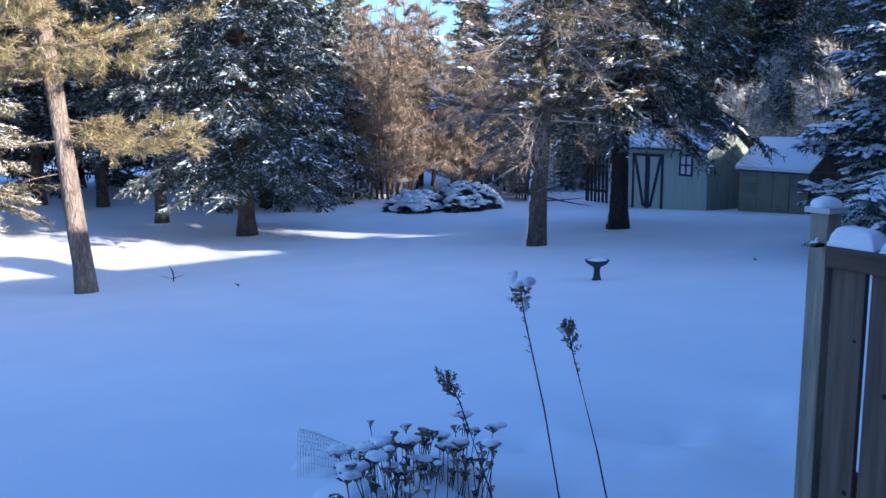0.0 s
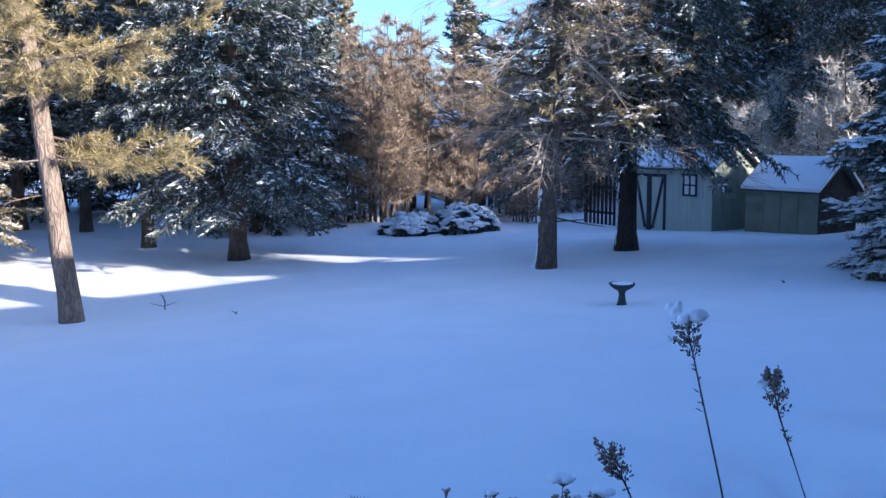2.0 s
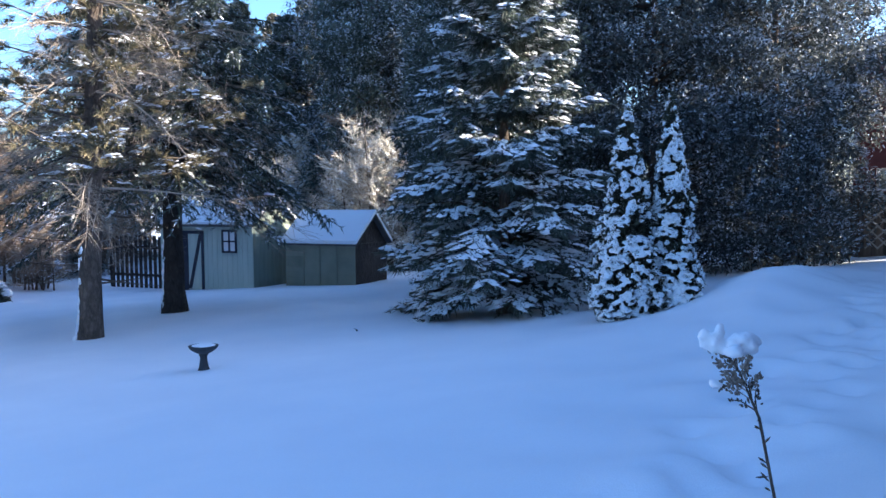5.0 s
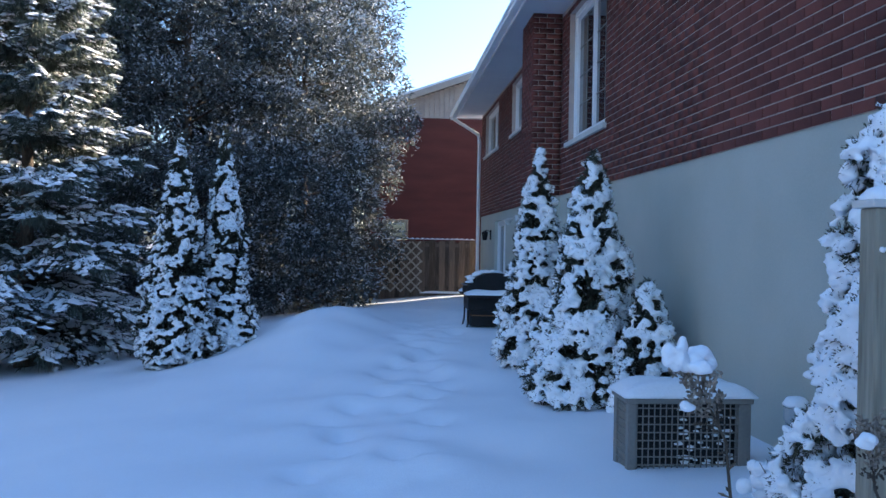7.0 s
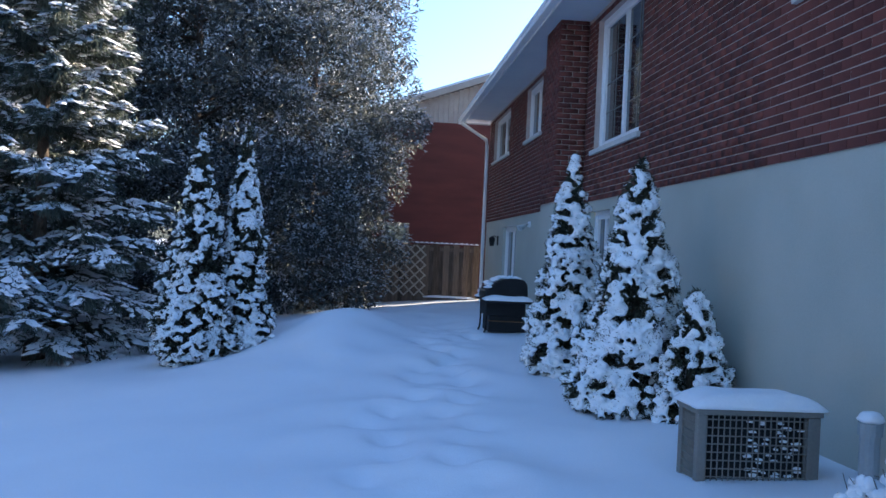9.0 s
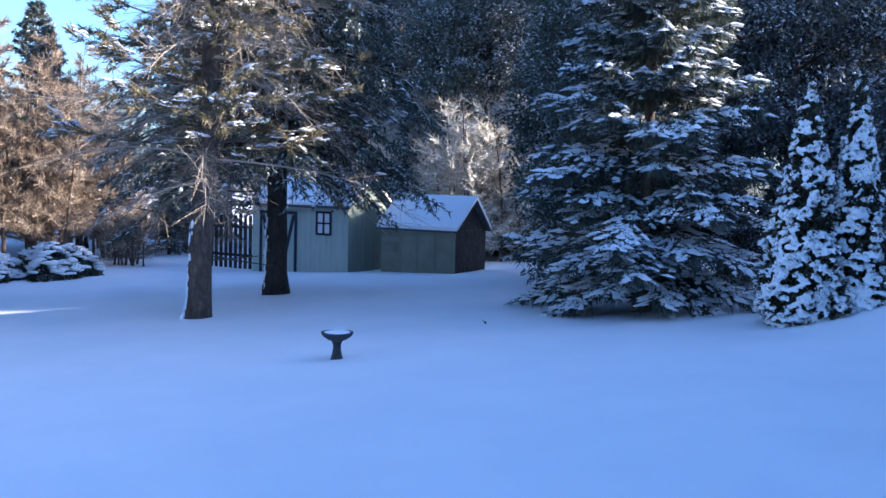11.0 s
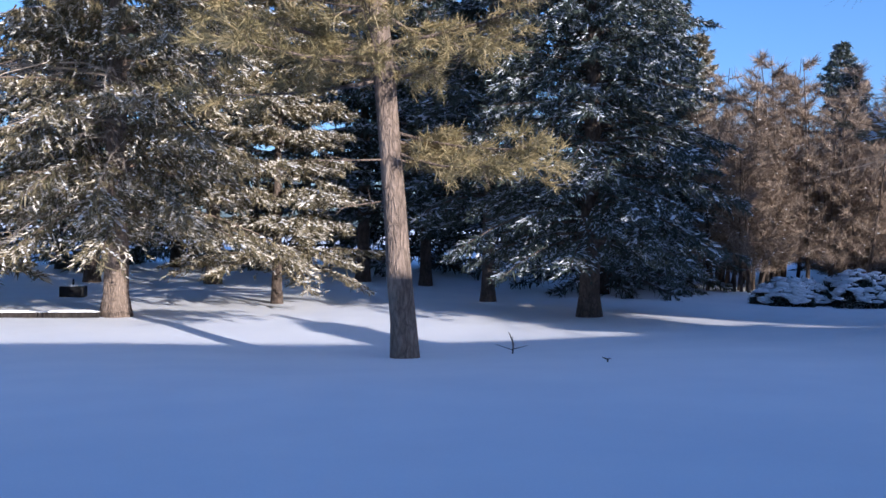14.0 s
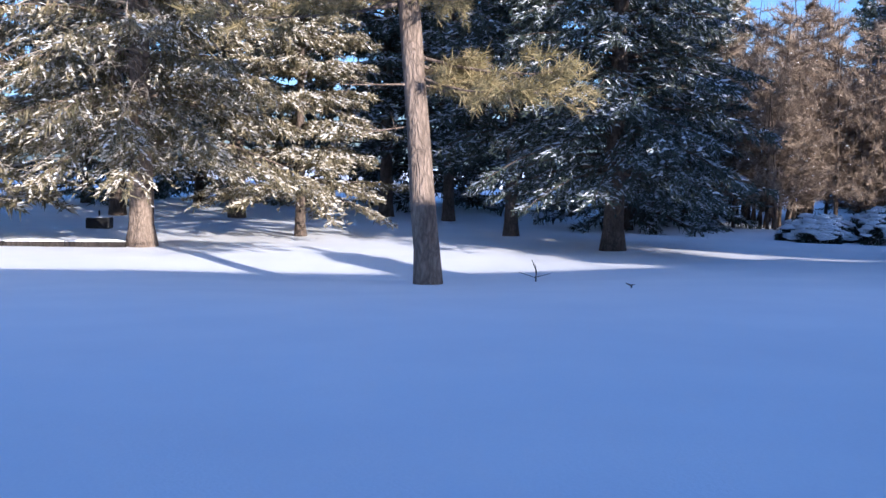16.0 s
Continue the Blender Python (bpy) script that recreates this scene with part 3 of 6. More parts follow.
part("rake_board", roof_slab(NY1 + 0.5, NZ - 0.16, ridge, NZ + 0.36 * (NY1 - ridge) + 0.02, NX - 0.375, NX - 0.353, 0.19), SIDING, neighbour, "beige rake board")
part("roof_snow", roof_slab(NY1 + 0.4, NZ + 0.075, ridge, NZ + 0.36 * (NY1 - ridge) + 0.222, NX - 0.3, NX + 9.4, 0.08), SNOW, neighbour)
wn = thing("window_6", (0, 0, 0), "small white window in the neighbouring brick wall", "window", kind="structure")
bm = bmesh.new()
for lo, hi in (((2.46, 1.19), (2.54, 1.83)), ((3.19, 1.19), (3.27, 1.83)), ((2.54, 1.75), (3.19, 1.83)), ((2.54, 1.19), (3.19, 1.27))):
    add_box(bm, (NX - 0.03, lo[0], lo[1]), (NX + 0.05, hi[0], hi[1]))
part("window_frame", bm, GREEN_WOOD, wn)
part("pane", box((NX + 0.02, 2.54, 1.27), (NX + 0.03, 3.19, 1.75)), GLASS, wn)


# ---- trees ----
def unit_rows(a):
    return a / np.maximum(np.linalg.norm(a, axis=-1, keepdims=True), 1e-9)


def blades(P, D, L, W, rng):
    """Narrow triangles from P along D: needles or leaf scales."""
    n = len(P)
    S = unit_rows(np.cross(D, rng.normal(size=(n, 3))))
    L, W = np.broadcast_to(L, n)[:, None], np.broadcast_to(W, n)[:, None]
    V = np.stack([P - S * W / 2, P + S * W / 2, P + D * L], 1).reshape(-1, 3)
    return V, np.arange(3 * n).reshape(n, 3)


def pads(P, R, rng, flat=0.45, along=None, stretch=2.0):
    """Small uneven caps of snow, seven corners each, drawn out along a direction if one is given."""
    n = len(P)
    R = np.broadcast_to(R, n)
    a = np.arange(6) * math.pi / 3 + rng.uniform(0, 1, (n, 1))
    k = R[:, None] * rng.uniform(0.6, 1.25, (n, 6))
    ring = np.stack([np.cos(a) * k, np.sin(a) * k, rng.uniform(-0.5, 0.05, (n, 6)) * R[:, None]], -1)
    if along is not None:
        ring = ring + along[:, None] * ((ring * along[:, None]).sum(-1, keepdims=True)) * (stretch - 1)
    ring = ring + P[:, None]
    top = P + np.stack([rng.normal(0, 0.1, n) * R, rng.normal(0, 0.1, n) * R, R * flat], -1)
    V = np.concatenate([ring, top[:, None]], 1).reshape(-1, 3)
    f = np.array([[i, (i + 1) % 6, 6] for i in range(6)])
    return V, (f[None] + (np.arange(n) * 7)[:, None, None]).reshape(-1, 3)


ICO = bmesh.new()
bmesh.ops.create_icosphere(ICO, subdivisions=1, radius=1.0)
ICO_V = np.array([v.co[:] for v in ICO.verts])
ICO.verts.index_update()
ICO_F = np.array([[v.index for v in f.verts] for f in ICO.faces])
ICO2 = bmesh.new()
bmesh.ops.create_icosphere(ICO2, subdivisions=2, radius=1.0)
ICO2.verts.index_update()
ICO2_V = np.array([v.co[:] for v in ICO2.verts])
ICO2_F = np.array([[v.index for v in f.verts] for f in ICO2.faces])


def lumps(P, S, rng, fine=False, rough=0.22):
    """Rounded uneven lumps of snow of sizes S (n, 3)."""
    bv, bf = (ICO2_V, ICO2_F) if fine else (ICO_V, ICO_F)
    n = len(P)
    k = 1 + rng.normal(0, rough * (0.5 if fine else 1), (n, len(bv), 1))
    if fine:
        ph = rng.uniform(0, 6, (n, 1, 3))
        k = k + 0.22 * np.sin(bv[None] * 2.6 + ph).sum(-1, keepdims=True) / 2
    V = bv[None] * S[:, None] * k + P[:, None]
    return V.reshape(-1, 3), (bf[None] + (np.arange(n) * len(bv))[:, None, None]).reshape(-1, 3)


def joined(pieces):
    V, F, k = [], [], 0
    for v, f in pieces:
        V.append(v)
        F.append(f + k)
        k += len(v)
    return np.concatenate(V), np.concatenate(F)


def trunk_mesh(h, r, lean=(0, 0), sides=14, flare=1.5, seed=0, bend=0.04, below=0.3):
    bm = bmesh.new()
    off = Vector((seed * 3.1, seed * 1.7, 0))
    pts, rad = [], []
    for i in range(15):
        s = (i / 14) ** 1.3
        z = s * h - (below if i == 0 else 0)
        w = noise.noise_vector(Vector((0, 0, s * 4)) + off) * bend * (s ** 0.5)
        pts.append((lean[0] * s * h + w.x, lean[1] * s * h + w.y, z))
        rad.append(max(r * (1 - s) ** 0.8 * (1 + (flare - 1) * math.exp(-max(z, 0) / 0.16)), 0.012))
    add_tube(bm, pts, rad, sides)
    for v in bm.verts:
        v.co += noise.noise_vector(v.co * 6 + off) * r * 0.10
    return bm


def limb_field(starts, mids, ends, r0, r1, sides=4):
    """Many bent tapering limbs as one mesh."""
    n = len(starts)
    ts = np.linspace(0, 1, 5)
    c = ((1 - ts) ** 2)[None, :, None] * starts[:, None] + (2 * ts * (1 - ts))[None, :, None] * mids[:, None] + (ts ** 2)[None, :, None] * ends[:, None]
    d = unit_rows(np.gradient(c, axis=1))
    u = unit_rows(np.cross(d, np.array([0.13, 0.21, 1.0])))
    w = np.cross(d, u)
    rad = (np.asarray(r0)[:, None] * (1 - ts) + np.asarray(r1)[:, None] * ts)[..., None, None]
    a = np.arange(sides) * 2 * math.pi / sides
    ring = c[:, :, None] + rad * (u[:, :, None] * np.cos(a)[:, None] + w[:, :, None] * np.sin(a)[:, None])
    idx = np.arange(n * 5 * sides).reshape(n, 5, sides)
    q = np.stack([idx[:, :-1], np.roll(idx, -1, 2)[:, :-1], np.roll(idx, -1, 2)[:, 1:], idx[:, 1:]], -1).reshape(-1, 4)
    return ring.reshape(-1, 3), q


def spruce_meshes(h, r, z0, boughs=170, twigs=16, needles=12, droop=0.42, rise=0.2, snow=1.0, seed=1, blade=(0.10, 0.035), needle_mat=None, bark=None, trunk_r=0.2, lean=(0, 0), top_power=0.75, arc=None, hang=0.3, pad=0.085, tier=0.42, frost=0, loose=0.62, shelf=4, sprays=0.25, finger=1.5):
    """Meshes of a spruce: trunk, branches, crown and the snow on the boughs. arc: (middle, half width) in degrees of the side that has boughs."""
    rng = np.random.default_rng(seed)
    u = (np.arange(boughs) + rng.uniform(0, 1, boughs)) / boughs
    tiers = max(int((h - z0) / tier), 6)
    ub = (np.floor(u * tiers) + 0.5 + loose * (u * tiers - np.floor(u * tiers) - 0.5)) / tiers
    zb = z0 + (h * 0.985 - z0) * ub
    length = r * (1 - u) ** top_power * rng.uniform(0.65, 1.15, boughs) + 0.12
    az = np.arange(boughs) * 2.39996 + rng.normal(0, 0.35, boughs)
    if arc:
        az = radians(arc[0]) + radians(arc[1]) * rng.uniform(-1, 1, boughs)
    hd = np.stack([np.cos(az), np.sin(az), np.zeros(boughs)], -1)
    side = np.stack([-np.sin(az), np.cos(az), np.zeros(boughs)], -1)
    up = np.array([0, 0, 1.0])
    ri = rise + 0.55 * u + rng.normal(0, 0.08, boughs)
    dr = droop * (1 - 0.6 * u) + rng.normal(0, 0.06, boughs)
    root = np.stack([lean[0] * zb, lean[1] * zb, zb], -1)

    def at(b, s):
        return root[b] + hd[b] * (length[b] * s)[:, None] + up * (length[b] * (ri[b] * s - dr[b] * s ** 1.7 + 0.12 * np.maximum(s - 0.75, 0)))[:, None]

    b = np.repeat(np.arange(boughs), twigs)
    s = rng.uniform(0.12, 1.0, len(b)) ** 0.8
    sign = np.where(rng.uniform(size=len(b)) < 0.5, -1.0, 1.0)
    ang = np.radians(rng.uniform(25, 65, len(b))) * sign
    tl = length[b] * (0.40 * (1 - s) + 0.10) * rng.uniform(0.6, 1.2, len(b)) + 0.06
    td = hd[b] * np.cos(ang)[:, None] + side[b] * np.sin(ang)[:, None] - up * (hang * rng.uniform(0.4, 1.4, len(b)))[:, None]
    td = unit_rows(td)
    base = at(b, s)
    # needles along the twigs and along the bough
    t = np.repeat(np.arange(len(b)), needles)
    q = rng.uniform(0, 1, len(t))
    P = base[t] + td[t] * (tl[t] * q)[:, None] - up * (0.10 * tl[t] * q ** 2)[:, None]
    D = unit_rows(td[t] * 0.9 + rng.normal(0, 0.55, (len(t), 3)))
    L = blade[0] * rng.uniform(0.6, 1.3, len(t))
    crown = blades(P, D, L, blade[1], rng)
    # hanging sprays under the boughs
    k = int(len(t) * sprays)
    bb = rng.integers(0, boughs, k)
    P2 = at(bb, rng.uniform(0.15, 1, k)) + rng.normal(0, 0.04, (k, 3))
    D2 = unit_rows(hd[bb] * 0.3 - up * 0.8 + rng.normal(0, 0.4, (k, 3)))
    crown = joined([crown, blades(P2, D2, blade[0] * finger * rng.uniform(0.6, 1.3, k), blade[1], rng)])
    # branches
    one, half = np.ones(boughs), np.full(boughs, 0.5)
    idx = np.arange(boughs)
    branches = limb_field(root, at(idx, half) * 2 - (root + at(idx, one)) / 2, at(idx, one), 0.010 + 0.011 * length, np.full(boughs, 0.005))
    out = {"crown": tri_mesh("crown", *crown, needle_mat or SPRUCE), "branches": tri_mesh("branches", *branches, bark or BARK)}
    if snow > 0:
        keep = rng.uniform(size=len(b)) < 0.5 * snow
        kb = np.where(keep)[0]
        rep = np.repeat(kb, shelf)
        q = rng.uniform(0.1, 1.0, len(rep))
        P = base[rep] + td[rep] * (tl[rep] * q)[:, None] + up * 0.02 - up * (0.10 * tl[rep] * q ** 2)[:, None]
        R = pad * rng.uniform(0.4, 1.15, len(rep))
        pieces = [pads(P, R * 0.62, rng, 0.5, td[rep], 2.4)]
        m = int(boughs * 9 * snow)
        bb = rng.integers(0, boughs, m)
        pieces.append(pads(at(bb, rng.uniform(0.25, 1.0, m)) + up * 0.03 + rng.normal(0, 0.03, (m, 3)), pad * 0.75 * rng.uniform(0.6, 1.5, m), rng, 0.5, hd[bb], 2.2))
        if frost:
            jj = t[rng.integers(0, len(t), frost)]
            qq = rng.uniform(0, 1, frost)
            F = base[jj] + td[jj] * (tl[jj] * qq)[:, None] + up * 0.02 - up * (0.10 * tl[jj] * qq ** 2)[:, None]
            fr = blades(F, unit_rows(td[jj] + rng.normal(0, 0.35, (frost, 3)) + up * 0.1), blade[0] * rng.uniform(0.6, 1.3, frost), blade[1] * 0.9, rng)
            out["frost"] = tri_mesh("frost", *fr, FROST_SUNLIT if needle_mat is SPRUCE_SUNLIT else FROST)
        out["snow"] = tri_mesh("snow", *joined(pieces), TREE_SNOW, True)
    out["trunk"] = trunk_mesh(h, trunk_r, lean, seed=seed)
    out["bark"] = bark or BARK
    return out


def plant_tree(name, meshes, at, label, category, group="", turn=0.0, scale=1.0):
    t = new(name)
    t.matrix_basis = pose(*at, 0, 0, turn)
    t.scale = (scale,) * 3
    tagged(t, label, category, group)
    if "trunk" in meshes:
        if isinstance(meshes["trunk"], bmesh.types.BMesh):
            me = bpy.data.meshes.new("trunk")
            meshes["trunk"].to_mesh(me)
            meshes["trunk"].free()
            for poly in me.polygons:
                poly.use_smooth = True
            me.materials.append(meshes["bark"])
            meshes["trunk"] = me
        part_mesh("trunk", meshes["trunk"], t)
    for key in ("branches", "crown", "frost", "tufts", "snow"):
        if key in meshes:
            name_of = {"branches": "branch", "tufts": "twig"}.get(key, key)
            ob = part_mesh(name_of, meshes[key], t, {"snow": "white snow lying on the boughs", "frost": "frost-coated needles"}.get(key, ""))
            tagged(ob, kind="stuff")
            if key == "snow" and "settle" in meshes:
                melt = ob.modifiers.new("merged", "REMESH")
                melt.mode = "VOXEL"
                melt.voxel_size = meshes["settle"]
                melt.use_smooth_shade = True
                soft = ob.modifiers.new("softened", "SMOOTH")
                soft.factor = 0.5
                soft.iterations = 1
    return t


def pine_meshes(h, r, z0, branches=40, reach=2.6, tufts=13, needles=42, seed=1, needle_mat=None, bark=None, lean=(0, 0), snow=0.5, extra=(), blade=(0.17, 0.016), bare=8):
    """Meshes of a long-needled pine with bare lower limbs. extra: (height, azimuth, length, rise) of limbs by hand."""
    rng = np.random.default_rng(seed)
    u = (np.arange(branches) + rng.uniform(0, 1, branches)) / branches
    z = z0 + (h * 0.97 - z0) * u
    az = np.arange(branches) * 2.39996 + rng.normal(0, 0.4, branches)
    ln = reach * (1 - 0.75 * u) * rng.uniform(0.6, 1.15, branches)
    ri = rng.uniform(-0.05, 0.3, branches) + 0.3 * u
    for e in extra:
        z, az, ln, ri = np.append(z, e[0]), np.append(az, radians(e[1])), np.append(ln, e[2]), np.append(ri, e[3])
    leafy_count = len(z)
    zb = rng.uniform(max(z0 - 2.2, 0.9), z0 + 1.5, bare)
    z, az = np.append(z, zb), np.append(az, rng.uniform(0, 6.28, bare))
    ln, ri = np.append(ln, rng.uniform(0.4, 1.5, bare)), np.append(ri, rng.uniform(-0.2, 0.25, bare))
    n = len(z)
    hd = np.stack([np.cos(az), np.sin(az), np.zeros(n)], -1)
    up = np.array([0, 0, 1.0])
    root = np.stack([lean[0] * z, lean[1] * z, z], -1)
    end = root + hd * ln[:, None] + up * (ri * ln)[:, None]
    mid = (root + end) / 2 - up * (0.10 * ln)[:, None] + rng.normal(0, 0.06, (n, 3))
    limbs = [limb_field(root, mid, end, 0.010 + 0.009 * ln, np.full(n, 0.005))]

    def at(b, s):
        s = s[:, None]
        return (1 - s) ** 2 * root[b] + 2 * s * (1 - s) * mid[b] + s ** 2 * end[b]

    b = np.repeat(np.arange(leafy_count), tufts)
    s = rng.uniform(0.12, 1.0, len(b))
    side = np.stack([-np.sin(az), np.cos(az), np.zeros(n)], -1)
    td = unit_rows(hd[b] * 0.7 + side[b] * rng.normal(0, 0.8, (len(b), 1)) + up * rng.normal(0.1, 0.3, (len(b), 1)))
    tl = rng.uniform(0.15, 0.55, len(b)) * np.minimum(ln[b], 2) / 1.6
    a = at(b, s)
    tip = a + td * tl[:, None]
    limbs.append(limb_field(a, (a + tip) / 2, tip, np.full(len(b), 0.008), np.full(len(b), 0.004), 3))
    k = np.repeat(np.arange(len(b)), needles)
    P = tip[k] - td[k] * (rng.uniform(0, 0.24, len(k)) * 1.0)[:, None] + rng.normal(0, 0.02, (len(k), 3))
    D = unit_rows(td[k] * 0.75 + rng.normal(0, 0.6, (len(k), 3)))
    crown = blades(P, D, blade[0] * rng.uniform(0.6, 1.2, len(k)), blade[1], rng)
    # small dead twigs on the bare limbs
    m = 14 * n
    bb = rng.integers(0, n, m)
    P = at(bb, rng.uniform(0.3, 1, m))
    D = unit_rows(hd[bb] * 0.6 + rng.normal(0, 0.6, (m, 3)))
    tw = blades(P, D, rng.uniform(0.15, 0.5, m), 0.012, rng)
    out = {"crown": tri_mesh("crown", *crown, needle_mat or PINE), "branches": tri_mesh("branches", *limbs[0], bark or PINE_BARK),
           "tufts": tri_mesh("twigs", *tw, bark or PINE_BARK)}
    if snow > 0:
        keep = np.where(rng.uniform(size=len(b)) < snow)[0]
        rep = np.repeat(keep, 12)
        k = rng.uniform(0.02, 0.045, len(rep))
        pieces = [pads(tip[rep] - td[rep] * rng.uniform(-0.05, 0.2, (len(rep), 1)) + rng.normal(0, 0.05, (len(rep), 3)) * np.array([1, 1, 0.5]) + up * 0.03, k, rng, 0.5, td[rep], 2.2)]
        out["snow"] = tri_mesh("snow", *joined(pieces), TREE_SNOW, True)
    out["trunk"] = trunk_mesh(h, r, lean, 16, 1.25, seed, 0.08)
    out["bark"] = bark or PINE_BARK
    return out


def dead_limbs(z0, z1, count, reach, seed, lean=(0, 0), sag=0.25, twigs=26, thick=1.0, arc=None):
    """Bare arching limbs with fine dead twigs, as one mesh."""
    rng = np.random.default_rng(seed)
    z, az = rng.uniform(z0, z1, count), rng.uniform(0, 6.28, count)
    if arc:
        az = radians(arc[0]) + radians(arc[1]) * rng.uniform(-1, 1, count)
    ln = reach * rng.uniform(0.45, 1.1, count)
    hd = np.stack([np.cos(az), np.sin(az), np.zeros(count)], -1)
    up = np.array([0, 0, 1.0])
    root = np.stack([lean[0] * z, lean[1] * z, z], -1)
    end = root + hd * ln[:, None] - up * (sag * ln * rng.uniform(0.2, 1.6, count))[:, None]
    mid = (root + end) / 2 + up * (0.22 * ln * rng.uniform(0.3, 1.2, count))[:, None] + rng.normal(0, 0.08, (count, 3))
    main = limb_field(root, mid, end, thick * (0.008 + 0.008 * ln), np.full(count, 0.004), 4)
    b = np.repeat(np.arange(count), twigs)
    s = rng.uniform(0.3, 1, len(b))[:, None]
    a = (1 - s) ** 2 * root[b] + 2 * s * (1 - s) * mid[b] + s ** 2 * end[b]
    d = unit_rows(hd[b] * 0.8 + rng.normal(0, 0.5, (len(b), 3)) - up * 0.25)
    e = a + d * rng.uniform(0.2, 0.8, (len(b), 1))
    fine = limb_field(a, (a + e) / 2 + up * 0.03, e, np.full(len(b), 0.0045 * thick), np.full(len(b), 0.002), 3)
    return tri_mesh("twigs", *joined([main, fine]), PALE_TWIG)


def cedar_meshes(h, r, seed=1, clumps=520, clump=(0.05, 0.10), power=0.85, needles=48, blade=(0.045, 0.016), snowy=0.8, outline=None, fine=0.014, fill=9000, heavy=1.0):
    """Meshes of a cone of white cedar: outward sprays in clumps, most of them under a cap of settled snow. outline: (height share, radius share) pairs."""
    rng = np.random.default_rng(seed)

    def radius(u):
        if outline:
            return r * np.interp(u, [o[0] for o in outline], [o[1] for o in outline])
        return r * np.minimum((1 - u) ** power, 0.72 + u * 4)

    def shell(n, inner, outer):
        grid = np.linspace(0, 1, 200)
        area = np.cumsum(radius(grid) + 0.03 * r)
        u = np.interp(rng.uniform(0, 1, n), area / area[-1], grid)
        az = rng.uniform(0, 2 * math.pi, n)
        wob = 1 + 0.13 * np.sin(az * 3 + u * 11 + seed) + 0.12 * np.sin(az * 4 - u * 23 + seed * 2)
        rr = radius(u) * wob * rng.uniform(inner, outer, n)
        return np.stack([np.cos(az) * rr, np.sin(az) * rr, u * h], -1), np.stack([np.cos(az), np.sin(az), np.zeros(n)], -1), u

    up = np.array([0, 0, 1.0])
    C, O, u = shell(clumps, 0.86, 1.02)
    k = rng.uniform(clump[0], clump[1], clumps) * (1.05 - 0.35 * u)
    j = np.repeat(np.arange(clumps), needles)
    n = len(j)
    D = unit_rows(O[j] * 0.75 + up * rng.normal(0.25, 0.45, (n, 1)) + rng.normal(0, 0.55, (n, 3)))
    P = C[j] - O[j] * (k[j] * 0.35)[:, None] + D * (k[j] * rng.uniform(0.1, 0.75, n))[:, None]
    pieces = [blades(P, D, blade[0] * rng.uniform(0.6, 1.5, n), blade[1], rng)]
    P, O2, _ = shell(fill, 0.35, 0.9)
    pieces.append(blades(P, unit_rows(O2 * 0.7 + up * 0.5 + rng.normal(0, 0.45, (fill, 3))), blade[0] * 1.5 * rng.uniform(0.6, 1.4, fill), blade[1] * 1.5, rng))
    j = np.repeat(np.arange(clumps), (needles * 3) // 4)
    n = len(j)
    D = unit_rows(O[j] * 0.6 + up * rng.normal(0.1, 0.5, (n, 1)) + rng.normal(0, 0.6, (n, 3)))
    pieces.append(blades(C[j] + D * (k[j] * rng.uniform(0.4, 0.85, n))[:, None], D, blade[0] * rng.uniform(0.35, 0.75, n), blade[1] * 0.75, rng))
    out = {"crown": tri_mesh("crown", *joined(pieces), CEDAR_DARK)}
    cap = np.where(rng.uniform(size=clumps) < snowy)[0]
    j = np.repeat(cap, 9)
    n = len(j)
    side = np.stack([-O[j][:, 1], O[j][:, 0], np.zeros(n)], -1)
    a, b = rng.uniform(-0.3, 1.15, n), rng.normal(0, 0.46, n)
    P = C[j] + O[j] * (k[j] * a * 0.55)[:, None] + side * (k[j] * b)[:, None] + up * (k[j] * (0.44 - 0.60 * np.maximum(a, 0) - 0.25 * np.abs(b) + rng.normal(0, 0.1, n)))[:, None]
    m = k[j] * rng.uniform(0.16, 0.42, n) * heavy
    snow = [lumps(P, np.stack([m * rng.uniform(0.8, 1.3, n), m * rng.uniform(0.8, 1.3, n), m * rng.uniform(0.55, 0.9, n)], -1), rng, False, 0.10)]
    frost = clumps * 13
    j = rng.integers(0, clumps, frost)
    P = C[j] + unit_rows(rng.normal(size=(frost, 3)) + O[j] * 0.8 + up * 0.3) * (k[j] * rng.uniform(0.5, 0.95, frost))[:, None]
    m = rng.uniform(0.006, 0.017, frost)
    snow.append(lumps(P, np.stack([m * 1.2, m * 1.2, m * 0.8], -1), rng, False, 0.1))
    out["snow"] = tri_mesh("snow", *joined(snow), TREE_SNOW, True)
    out["settle"] = fine
    out["trunk"] = trunk_mesh(h * 0.96, 0.05 + 0.02 * r, seed=seed, sides=8)
    out["bark"] = BARK
    return out


